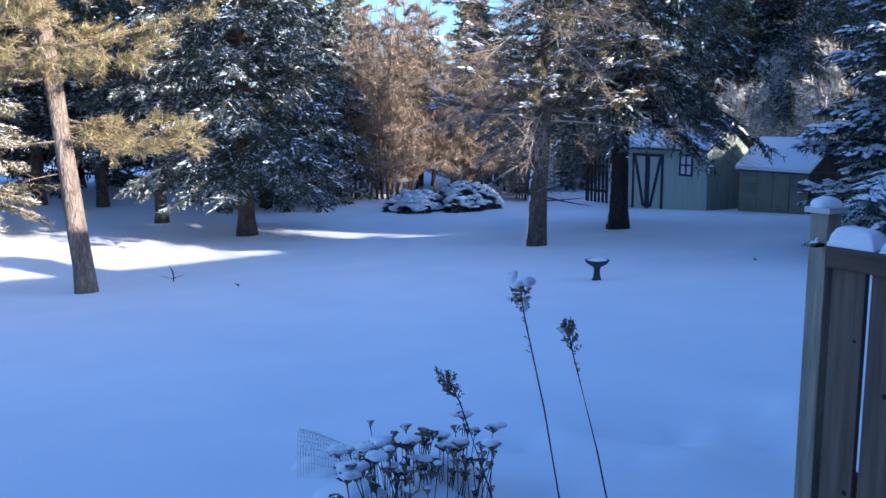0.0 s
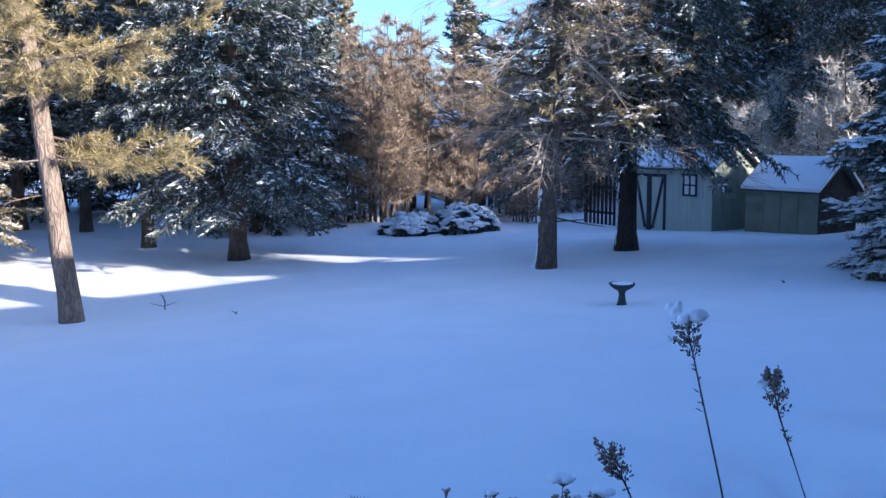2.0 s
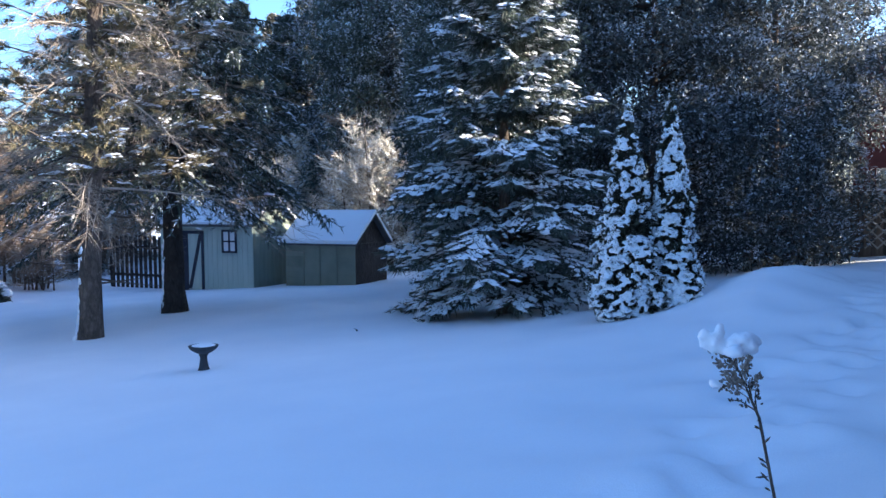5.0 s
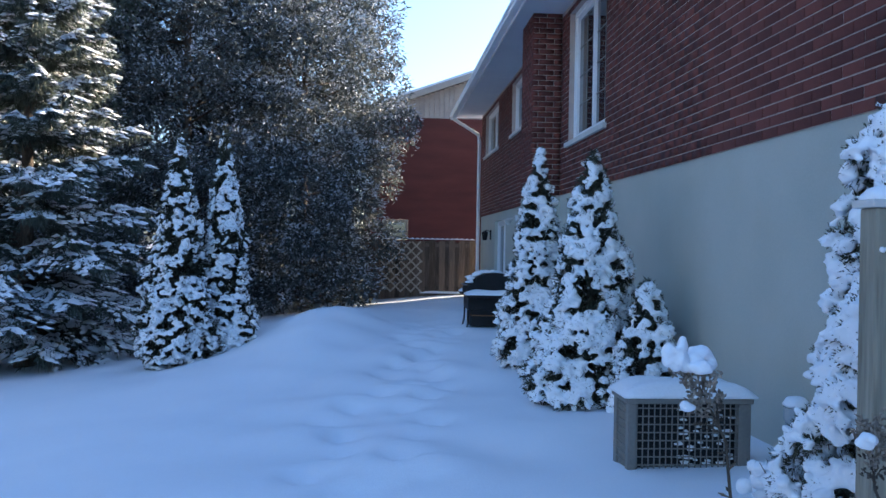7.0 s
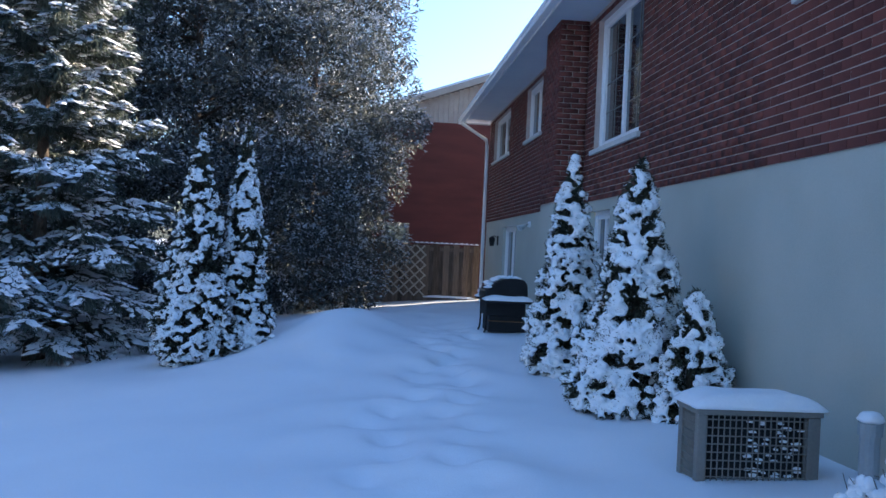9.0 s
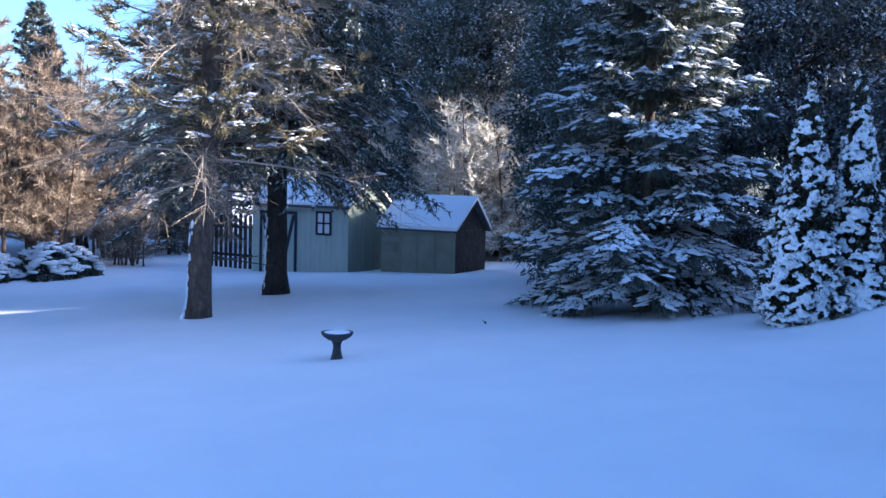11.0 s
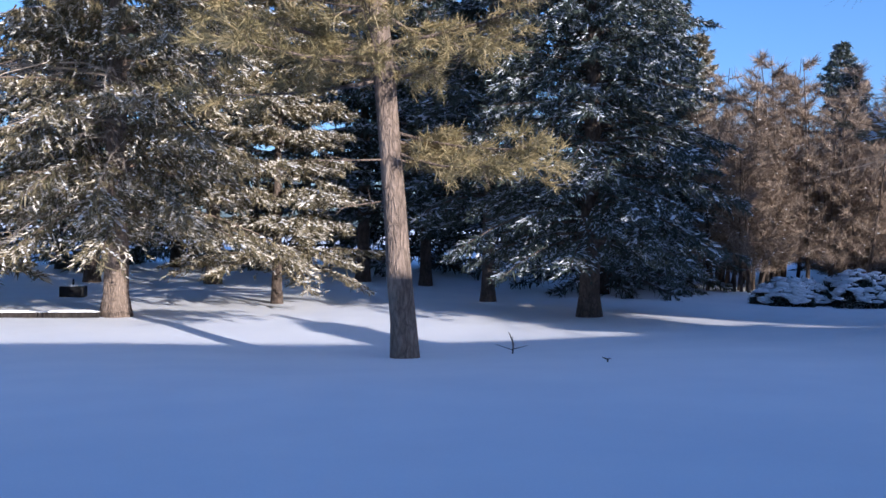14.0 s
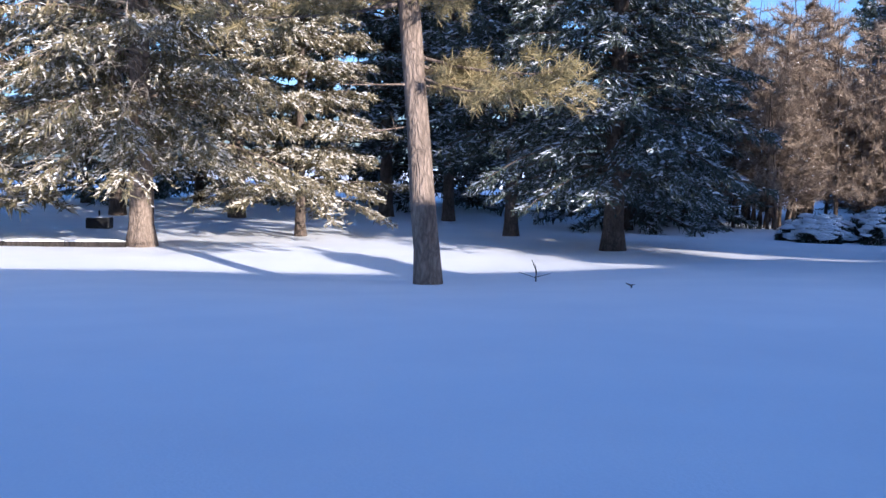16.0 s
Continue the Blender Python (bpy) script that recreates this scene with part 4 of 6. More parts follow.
def hedge_meshes(h, r, seed=1, n=26000, frost=5000, z0=0.6, mat=None, blade=(0.17, 0.06)):
    """Meshes of a tall broad cedar or juniper: uneven rounded crown of many sprays, dusted with snow."""
    rng = np.random.default_rng(seed)
    clumps = 220
    cu = rng.uniform(0, 1, clumps)
    caz = rng.uniform(0, 2 * math.pi, clumps)
    prof = np.sqrt(np.clip(1 - (np.maximum(cu - 0.35, 0) / 0.65) ** 2.2, 0.02, 1)) * (0.74 + 0.26 * smooth_step(cu, 0, 0.35))
    cr = r * prof * rng.uniform(0.55, 1.0, clumps)
    C = np.stack([np.cos(caz) * cr, np.sin(caz) * cr, z0 + cu * (h - z0)], -1)
    size = rng.uniform(0.35, 0.75, clumps) * (0.5 + 0.25 * r)
    j = rng.integers(0, clumps, n)
    off = unit_rows(rng.normal(size=(n, 3))) * (rng.uniform(0.3, 1, n) ** 0.5)[:, None]
    P = C[j] + off * size[j][:, None] * np.array([1, 1, 0.9])
    D = unit_rows(off * 0.6 + np.array([0, 0, -0.1]) + rng.normal(0, 0.5, (n, 3)))
    crown = blades(P, D, blade[0] * rng.uniform(0.5, 1.3, n), blade[1], rng)
    j = rng.integers(0, clumps, frost)
    off = unit_rows(rng.normal(size=(frost, 3)) + np.array([0, 0, 0.5]))
    P = C[j] + off * (size[j] * rng.uniform(0.85, 1.06, frost))[:, None]
    out = {"crown": tri_mesh("crown", *crown, mat or CEDAR), "snow": tri_mesh("snow", *blades(P, unit_rows(off * np.array([1, 1, 0.3]) + rng.normal(0, 0.45, (frost, 3))), rng.uniform(0.04, 0.11, frost), rng.uniform(0.022, 0.048, frost), rng), FROST)}
    k = 40
    az, zz = rng.uniform(0, 6.28, k), rng.uniform(0.4, h * 0.8, k)
    root = np.stack([zz * 0, zz * 0, zz], -1)
    end = root + np.stack([np.cos(az) * r * 0.8, np.sin(az) * r * 0.8, rng.uniform(0.2, 1.0, k)], -1)
    out["branches"] = tri_mesh("branches", *limb_field(root, (root + end) / 2, end, np.full(k, 0.035), np.full(k, 0.01)), BARK)
    out["trunk"] = trunk_mesh(h * 0.93, 0.10 + 0.02 * r, seed=seed, sides=10)
    out["bark"] = BARK
    return out


def thicket_meshes(h, r, seed=1, stems=9, twigs=5200, mat=None, frost=250, spread=0.5, width=0.016):
    """Meshes of a bare, much-branched shrub or larch: stems, limbs and a haze of thin twigs."""
    rng = np.random.default_rng(seed)
    root = np.stack([rng.normal(0, r * 0.18, stems), rng.normal(0, r * 0.18, stems), np.full(stems, -0.1)], -1)
    az = rng.uniform(0, 6.28, stems)
    top = root + np.stack([np.cos(az) * r * spread * rng.uniform(0.1, 1, stems), np.sin(az) * r * spread * rng.uniform(0.1, 1, stems), h * rng.uniform(0.6, 1.0, stems)], -1)
    mid = (root + top) / 2 + rng.normal(0, 0.2, (stems, 3))
    pieces = [limb_field(root, mid, top, np.full(stems, 0.022 + 0.006 * h), np.full(stems, 0.008), 5)]
    nb = stems * 34
    j = rng.integers(0, stems, nb)
    s = rng.uniform(0.12, 0.97, nb)[:, None]
    a = (1 - s) ** 2 * root[j] + 2 * s * (1 - s) * mid[j] + s ** 2 * top[j]
    az = rng.uniform(0, 6.28, nb)
    ln = r * (1.05 - 0.75 * s[:, 0]) * rng.uniform(0.4, 1.0, nb)
    e = a + np.stack([np.cos(az) * ln, np.sin(az) * ln, ln * rng.uniform(0.0, 0.7, nb)], -1)
    mm = (a + e) / 2 - np.array([0, 0, 1]) * (0.08 * ln)[:, None]
    pieces.append(limb_field(a, mm, e, 0.004 + 0.005 * ln, np.full(nb, 0.003), 3))
    k = rng.integers(0, nb, twigs)
    s = rng.uniform(0.15, 1, twigs)[:, None]
    P = (1 - s) ** 2 * a[k] + 2 * s * (1 - s) * mm[k] + s ** 2 * e[k]
    D = unit_rows((e[k] - a[k]) / np.maximum(ln[k], 0.1)[:, None] * 0.6 + rng.normal(0, 0.6, (twigs, 3)) + np.array([0, 0, 0.25]))
    tw = blades(P, D, rng.uniform(0.12, 0.42, twigs), width, rng)
    out = {"branches": tri_mesh("branches", *joined(pieces[:1] + [pieces[1]]), BARK), "crown": tri_mesh("twigs", *tw, mat or TWIG)}
    if frost:
        i = rng.integers(0, twigs, frost)
        out["snow"] = tri_mesh("snow", *pads(P[i], rng.uniform(0.02, 0.06, frost), rng), TREE_SNOW, True)
    return out


def ground_at(x, y, sink=0.0):
    return (x, y, gz(x, y) - sink)


# the spruce beside the sheds
plant_tree("spruce", spruce_meshes(7.4, 2.12, 0.25, 210, 34, 17, seed=11, snow=1.35, trunk_r=0.13, blade=(0.10, 0.026), pad=0.085, tier=0.56, frost=17000, hang=0.22, loose=0.34, shelf=5, sprays=0.5, finger=2.0, droop=0.40, rise=0.16, top_power=0.7), ground_at(14.3, 8.7), "blue-green spruce with snow-laden tiered boughs reaching the ground", "spruce")
plant_tree("spruce", spruce_meshes(15, 3.2, 1.5, 320, 24, 17, seed=21, snow=0.25, frost=52000, trunk_r=0.23, droop=0.5, blade=(0.125, 0.038), hang=0.55, pad=0.065), ground_at(6.95, 23.0), "dark spruce with a bare lower trunk and frosted boughs", "spruce")
PINE_A = pine_meshes(14, 0.175, 3.5, 90, 2.8, 26, 52, seed=31, lean=(-0.09, 0.04), snow=0.0, blade=(0.18, 0.014), bare=4, extra=((2.75, 12, 1.4, 0.05), (2.95, -14, 2.0, -0.1), (2.6, 30, 1.4, -0.1), (2.7, -30, 1.5, -0.15), (2.85, 5, 2.1, -0.15), (3.9, 190, 2.2, 0.05), (4.0, 160, 2.4, 0.12), (3.8, 215, 2.2, 0.0), (3.6, 175, 2.4, -0.1)))
plant_tree("pine", PINE_A, ground_at(1.95, 15.75), "tall pine with sunlit orange-grey bark and golden needles", "pine")
PINE_C = pine_meshes(13, 0.20, 2.7, 84, 2.7, 18, 44, seed=41, blade=(0.14, 0.022), lean=(0.035, -0.02), snow=0.35, needle_mat=SPRUCE_SUNLIT, bark=BARK, bare=16)
PINE_C["tufts"] = dead_limbs(2.1, 6.0, 60, 2.5, 42, (0.035, -0.02), sag=0.35, twigs=44, thick=0.85)
plant_tree("pine", PINE_C, ground_at(10.83, 15.1), "grey-barked pine with snow clumps on its open limbs", "pine")
SPRUCE_D = spruce_meshes(14, 3.3, 2.75, 290, 24, 16, seed=51, snow=0.2, frost=30000, pad=0.065, trunk_r=0.24, droop=0.66, rise=0.22, bark=DARK_BARK, blade=(0.125, 0.038), hang=0.8, sprays=0.4)
SPRUCE_D["tufts"] = dead_limbs(2.5, 6.5, 95, 3.2, 52, sag=0.45, twigs=36, thick=1.0)
plant_tree("spruce", SPRUCE_D, ground_at(14.5, 16.75), "dark-trunked spruce with drooping boughs over the sheds", "spruce")
SPRUCE_E = spruce_meshes(14, 3.6, 1.9, 230, 26, 15, seed=61, snow=0.4, frost=56000, pad=0.055, hang=0.7, tier=0.75, loose=0.5, sprays=0.5, finger=1.8, trunk_r=0.27, droop=0.5, needle_mat=SPRUCE_SUNLIT, bark=PINE_BARK, blade=(0.125, 0.038))
SPRUCE_E["tufts"] = dead_limbs(2.4, 5.5, 22, 3.6, 62, arc=(230, 70))
plant_tree("spruce", SPRUCE_E, ground_at(-3.15, 23.7), "broad spruce with warm sunlit frosted boughs", "spruce")
plant_tree("spruce", spruce_meshes(10, 2.6, 0.9, 200, 24, 14, seed=71, snow=0.45, frost=38000, pad=0.055, tier=0.65, loose=0.45, sprays=0.4, trunk_r=0.13, needle_mat=SPRUCE_SUNLIT, blade=(0.11, 0.033)), ground_at(0.1, 26.6), "sunlit spruce with low snowy boughs", "spruce")
plant_tree("pine", pine_meshes(14, 0.175, 5.6, 60, 2.6, 22, 44, seed=33, lean=(0.05, 0.02), snow=0.0, blade=(0.18, 0.014), bare=6), ground_at(-5.2, 20.1), "tall pine at the edge of the sunlit lawn", "pine")

# ---- cedars along the house and on the lawn ----
plant_tree("cedar", cedar_meshes(3.08, 0.57, 5, 860, (0.045, 0.09), 0.85, 36, (0.045, 0.017), 0.9), ground_at(12.62, 6.05, 0.03), "slender white cedar thickly crusted with snow", "cedar", "cedars on the lawn")
plant_tree("cedar", cedar_meshes(3.12, 0.44, 6, 720, (0.045, 0.09), 0.85, 36, (0.045, 0.017), 0.82), ground_at(13.0, 5.5, 0.03), "narrow white cedar crusted with snow beside its twin", "cedar", "cedars on the lawn")
plant_tree("cedar", cedar_meshes(2.38, 0.45, 7, 640, (0.05, 0.10), 0.85, 52, (0.036, 0.013), 0.74), ground_at(9.95, 1.6, 0.03), "bushy cone cedar with clods of snow by the wall", "cedar", "cedars by the wall")
plant_tree("cedar", cedar_meshes(2.14, 0.52, 8, 680, (0.05, 0.105), 0.85, 56, (0.036, 0.013), 0.74), ground_at(7.85, 1.52, 0.03), "broad cone cedar with heavy clods of snow by the wall", "cedar", "cedars by the wall")
plant_tree("cedar", cedar_meshes(1.04, 0.33, 9, 230, (0.045, 0.09), 0.75, 52, (0.036, 0.013), 0.76, fill=3000), ground_at(7.35, 1.18, 0.03), "small young cedar under snow close to the wall", "cedar", "cedars by the wall")
plant_tree("cedar", cedar_meshes(3.25, 0.46, 10, 1080, (0.042, 0.088), 0.9, 60, (0.024, 0.009), 0.92, ((0, 0.85), (0.15, 0.95), (0.40, 0.80), (0.50, 0.60), (0.60, 0.25), (0.85, 0.20), (0.95, 0.14), (1.0, 0.0)), 0.010, 14000, 1.12), ground_at(3.32, 1.38, 0.03), "tall narrow cedar loaded with snow behind the fence", "cedar", "cedars by the wall")

# ---- the dense evergreens behind ----
HEDGE = [hedge_meshes(9.0, 2.5, 101, 62000, 46000, z0=0.25, blade=(0.14, 0.05)), hedge_meshes(10.5, 2.6, 102, 52000, 32000, z0=0.2, blade=(0.15, 0.055)), hedge_meshes(10.0, 2.3, 103, 52000, 27000, z0=0.2, mat=SPRUCE, blade=(0.15, 0.055))]
for i, (x, y, k, s, a) in enumerate([(21.6, 5.2, 0, 1.0, 20), (20.6, 7.7, 1, 1.0, 100), (18.6, 10.6, 2, 1.0, 10), (23.2, 9.6, 1, 1.1, 250), (21.4, 11.9, 2, 1.05, 300),
                                     (24.6, 6.2, 0, 0.95, 140), (30.2, 21.0, 2, 1.3, 210), (30.8, 17.8, 1, 1.3, 20), (34.2, 19.6, 2, 1.5, 160), (34.6, 16.4, 1, 1.4, 50), (33.4, 23.4, 1, 1.35, 280)]):
    plant_tree("evergreen", HEDGE[k], ground_at(x, y), "tall dense evergreen dusted all over with snow", "evergreen", "evergreen screen", a, s)

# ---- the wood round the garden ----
WOOD = [spruce_meshes(11, 2.7, 0.3, 150, 12, 11, seed=201, snow=0.06, frost=9000, trunk_r=0.17, blade=(0.21, 0.07), pad=0.10), spruce_meshes(12, 2.9, 0.9, 150, 12, 11, seed=202, snow=0.06, frost=11000, trunk_r=0.19, needle_mat=SPRUCE_SUNLIT, blade=(0.21, 0.07), pad=0.10), spruce_meshes(12, 2.8, 2.3, 150, 12, 11, seed=203, snow=0.06, frost=9000, trunk_r=0.19, blade=(0.21, 0.07), pad=0.10)]
for x, y, k, s, a in [(5.6, 27.2, 2, 0.95, 40), (-7.8, 24.8, 1, 1.0, 200), (-5.74, 33.5, 2, 1.2, 90), (2.8, 33.8, 2, 1.2, 10), (4.7, 32.4, 2, 1.0, 160), (9.6, 29.5, 0, 1.05, 300), (12.1, 31.0, 0, 0.95, 50),
                      (-2.0, 33.0, 2, 1.25, 70), (-4.0, 40.0, 0, 1.4, 20), (1.0, 41.0, 0, 1.4, 120), (4.8, 39.0, 0, 1.3, 200), (-10.5, 30.0, 1, 1.15, 20), (-14.0, 26.5, 0, 1.1, 220), (8.0, 37.0, 0, 1.2, 35), (-8.0, 39.0, 0, 1.2, 190), (14.6, 38.5, 0, 0.82, 250),
                      (17.6, 40.0, 1, 0.85, 300), (23.5, 38.0, 0, 0.8, 100), (28.5, 34.5, 0, 0.95, 15), (30.0, 28.0, 1, 0.95, 260), (37.5, 26.0, 0, 0.9, 130), (22.6, 29.4, 0, 0.34, 45),
                      (-14.0, 34.0, 1, 1.2, 75), (-20.0, 30.0, 0, 1.2, 155), (27.0, 44.0, 0, 1.0, 85), (34.0, 38.0, 1, 1.0, 240), (33.5, 23.5, 0, 1.1, 10), (31.5, 26.8, 0, 1.0, 77), (36.0, 21.5, 0, 1.2, 44), (37.5, 30.0, 1, 1.1, 12), (33.0, 31.0, 0, 1.1, 33), (40.0, 34.0, 1, 1.1, 185)]:
    plant_tree("wood_spruce", WOOD[k], ground_at(x, y), "dark spruce of the wood with frosted branches" if k != 1 else "spruce of the wood with painted sun warmth and frosted branches", "spruce", "spruces of the wood", a, s)
LARCH = [thicket_meshes(7.8, 1.9, 301, 7, 30000, width=0.019), thicket_meshes(6.8, 2.2, 302, 11, 30000, width=0.019), thicket_meshes(4.0, 1.9, 303, 14, 14000, frost=900, width=0.02), thicket_meshes(4.6, 2.1, 304, 14, 20000, mat=FROST_SUNLIT, frost=3500, width=0.022)]
for x, y, k, s, a in [(14.4, 30.4, 1, 1.0, 0), (16.2, 31.2, 0, 1.05, 40), (17.6, 29.6, 1, 0.95, 100), (19.0, 31.0, 0, 1.0, 160), (20.6, 29.8, 1, 0.9, 220), (12.4, 33.0, 0, 0.95, 310), (15.3, 33.6, 1, 1.15, 70),
                      (19.1, 27.2, 2, 0.62, 15), (18.2, 33.8, 0, 1.1, 260), (21.8, 33.0, 1, 1.0, 190), (10.6, 32.2, 2, 0.9, 50), (24.2, 30.8, 2, 1.2, 130), (29.5, 24.0, 3, 1.3, 60), (25.6, 18.6, 3, 1.2, 10), (27.5, 16.6, 3, 1.3, 90), (28.5, 20.0, 3, 1.4, 200), (24.2, 22.0, 3, 1.0, 310), (28.6, 21.4, 1, 1.0, 20)]:
    plant_tree("bare_shrub", LARCH[k], ground_at(x, y), "bare brown much-branched shrub with fine twigs" if k < 3 else "bare shrub with fine twigs white with frost", "shrub", "bare shrubs at the wood edge", a, s)



# snow driven against the trunks
def trunk_snow(at, lean, r, seed, side):
    rng = np.random.default_rng(seed)
    t = thing("trunk_snow", at, "thin strip of snow plastered on a tree trunk", "snow", "snow on the trunks")
    n = 34
    z = np.linspace(0.02, 1.5, n) ** 1.1
    a = radians(side) + rng.normal(0, 0.16, n)
    rad = r * (1 - z / 13.5) ** 0.8 * (1 + 0.4 * np.exp(-z / 0.16))
    P = np.stack([lean[0] * z + np.cos(a) * rad, lean[1] * z + np.sin(a) * rad, z], -1)
    k = rng.uniform(0.012, 0.034, n)
    ob = part_mesh("crust", tri_mesh("crust", *lumps(P, np.stack([k, k, k * rng.uniform(1.5, 3.0, n)], -1), rng, True), TREE_SNOW, True), t)
    tagged(ob, kind="stuff")


trunk_snow(ground_at(10.83, 15.1), (0.035, -0.02), 0.20, 1, 150)
trunk_snow(ground_at(14.5, 16.75), (0.0, 0.0), 0.24, 2, 150)


# ---- low juniper under snow ----
def juniper(at, rx, ry, h, seed):
    rng = np.random.default_rng(seed)
    t = thing("juniper", at, "low spreading juniper bush under a quilt of snow", "bush", "junipers on the lawn")
    n = 7000
    az, el = rng.uniform(0, 6.28, n), np.arcsin(rng.uniform(0, 1, n))
    wob = 1 + 0.18 * np.sin(az * 3 + seed) + 0.1 * np.sin(az * 7)
    O = np.stack([np.cos(az) * np.cos(el), np.sin(az) * np.cos(el), np.sin(el)], -1)
    P = O * np.array([rx, ry, h]) * (wob * rng.uniform(0.75, 1.0, n))[:, None]
    D = unit_rows(O + rng.normal(0, 0.5, (n, 3)))
    part_mesh("crown", tri_mesh("crown", *blades(P, D, 0.12 * rng.uniform(0.5, 1.3, n), 0.045, rng), SPRUCE), t)
    m = 900
    az, el = rng.uniform(0, 6.28, m), np.arcsin(rng.uniform(0.25, 1, m))
    wob = 1 + 0.18 * np.sin(az * 3 + seed) + 0.1 * np.sin(az * 7)
    P = np.stack([np.cos(az) * np.cos(el) * rx * wob, np.sin(az) * np.cos(el) * ry * wob, np.sin(el) * h * wob], -1)
    field = np.array([noise.noise(Vector((p[0] * 2.2, p[1] * 2.2, p[2] * 5.0)) + Vector((seed * 7, 0, 0))) for p in P])
    kept = np.where(field + 0.35 * np.sin(el) > 0.12)[0]
    P = P[kept]
    k = rng.uniform(0.05, 0.13, len(P))
    ob = part_mesh("snow", tri_mesh("snow", *lumps(P, np.stack([k * 1.3, k * 1.3, k * 0.4], -1), rng, False), TREE_SNOW, True), t, "thick layers of snow on the twigs")
    tagged(ob, kind="stuff")


juniper(ground_at(13.6, 26.0, 0.05), 1.0, 0.8, 0.62, 1)
juniper(ground_at(15.4, 25.6, 0.05), 1.15, 0.9, 0.80, 2)


# ---- sheds ----
def shed_pale():
    """Board shed with a gable towards the lawn's near side, braced double door and a small cross-barred window."""
    x0, x1, y0, y1 = 20.0, 21.85, 19.14, 22.75
    zb, ze, zr = -1.9, 0.42, 1.12
    s = thing("garden_shed", (0, 0, 0), "pale green board shed with dark blue braced doors and snowy roof", "shed")
    body = part("body", box((x0 + 0.03, y0 + 0.03, zb), (x1 - 0.03, y1 - 0.03, ze)), SHED_PALE, s)
    xm = (x0 + x1) / 2
    # upright boards on the two seen walls; the gable's darker green includes shade
    k, y = 0, y0
    while y < y1 - 0.02:
        b = min(y + 0.19, y1)
        part("board", box((x0, y + 0.004, zb), (x0 + 0.028, b - 0.004, ze)), SHED_PALE, body)
        y = b
    x = x0 + 0.03
    while x < x1 - 0.02:
        b = min(x + 0.19, x1)
        top = ze + (zr - ze) * (1 - abs((x + b) / 2 - xm) / (xm - x0)) - 0.02
        part("board", box((x + 0.004, y0, zb), (b - 0.004, y0 + 0.028, max(top, ze))), SHED_SHADED, body)
        x = b
    for yy in (y0 + 0.04, y1 - 0.04):
        bm = bmesh.new()
        vs = [bm.verts.new(p) for p in ((x0, yy, ze), (x1, yy, ze), (xm, yy, zr))]
        bm.faces.new(vs)
        r = bmesh.ops.extrude_face_region(bm, geom=bm.faces[:])
        for v in [g for g in r["geom"] if isinstance(g, bmesh.types.BMVert)]:
            v.co.y += 0.03
        part("gable", bm, SHED_PALE, s)
    for sx in (-1, 1):
        bm = bmesh.new()
        ex = xm + sx * (xm - x0 + 0.16)
        ez = ze - 0.16 * (zr - ze) / (xm - x0)
        vs = [bm.verts.new(p) for p in ((xm, y0 - 0.18, zr + 0.01), (ex, y0 - 0.18, ez + 0.01), (ex, y1 + 0.15, ez + 0.01), (xm, y1 + 0.15, zr + 0.01))]
        bm.faces.new(vs)
        r = bmesh.ops.extrude_face_region(bm, geom=bm.faces[:])
        for v in [g for g in r["geom"] if isinstance(g, bmesh.types.BMVert)]:
            v.co.z += 0.05
        bmesh.ops.recalc_face_normals(bm, faces=bm.faces)
        roof = part("roof", bm, ROOF, s)
        bm = bmesh.new()
        vs = [bm.verts.new(p) for p in ((xm, y0 - 0.16, zr + 0.064), (ex - sx * 0.03, y0 - 0.16, ez + 0.064), (ex - sx * 0.03, y1 + 0.13, ez + 0.064), (xm, y1 + 0.13, zr + 0.064))]
        bm.faces.new(vs)
        r = bmesh.ops.extrude_face_region(bm, geom=bm.faces[:])
        for v in [g for g in r["geom"] if isinstance(g, bmesh.types.BMVert)]:
            v.co.z += 0.09
        bmesh.ops.recalc_face_normals(bm, faces=bm.faces)
        part("roof_snow", bm, SNOW, roof)
    # double door
    ya, yb, zt = 20.98, 22.42, 0.18
    door = part("door", box((x0 - 0.020, ya, zb), (x0 - 0.002, yb, zt)), SHED_PALE, s, "pale double door with dark blue braces")
    ymid = (ya + yb) / 2
    bars = [((ya, zb), (ya + 0.09, zt)), ((ymid - 0.10, zb), (ymid + 0.10, zt)), ((yb - 0.09, zb), (yb, zt)), ((ya + 0.09, zt - 0.09), (ymid - 0.10, zt)), ((ymid + 0.10, zt - 0.09), (yb - 0.09, zt))]
    for lo, hi in bars:
        part("trim", box((x0 - 0.044, lo[0], lo[1]), (x0 - 0.021, hi[0], hi[1])), NAVY, door)
    for a, b in ((ya + 0.12, ymid - 0.16), (yb - 0.12, ymid + 0.16)):
        bm = bmesh.new()
        w = 0.055
        vs = [bm.verts.new((x0 - 0.042 + dx, yy + dy, zz)) for dx in (0, 0.02) for yy, zz, dy in ((a, zt - 0.1, -w), (a, zt - 0.1, w), (b, -1.55, w), (b, -1.55, -w))]
        for f in ((0, 1, 2, 3), (7, 6, 5, 4), (0, 4, 5, 1), (1, 5, 6, 2), (2, 6, 7, 3), (3, 7, 4, 0)):
            bm.faces.new([vs[i] for i in f])
        bmesh.ops.recalc_face_normals(bm, faces=bm.faces)
        part("brace", bm, NAVY, door)
    # window
    wy0, wy1, wz0, wz1 = 19.72, 20.28, -0.46, 0.22
    win = part("window", box((x0 - 0.012, wy0 + 0.05, wz0 + 0.05), (x0 - 0.004, wy1 - 0.05, wz1 - 0.05)), WHITE, s, "small four-pane window with dark frame")
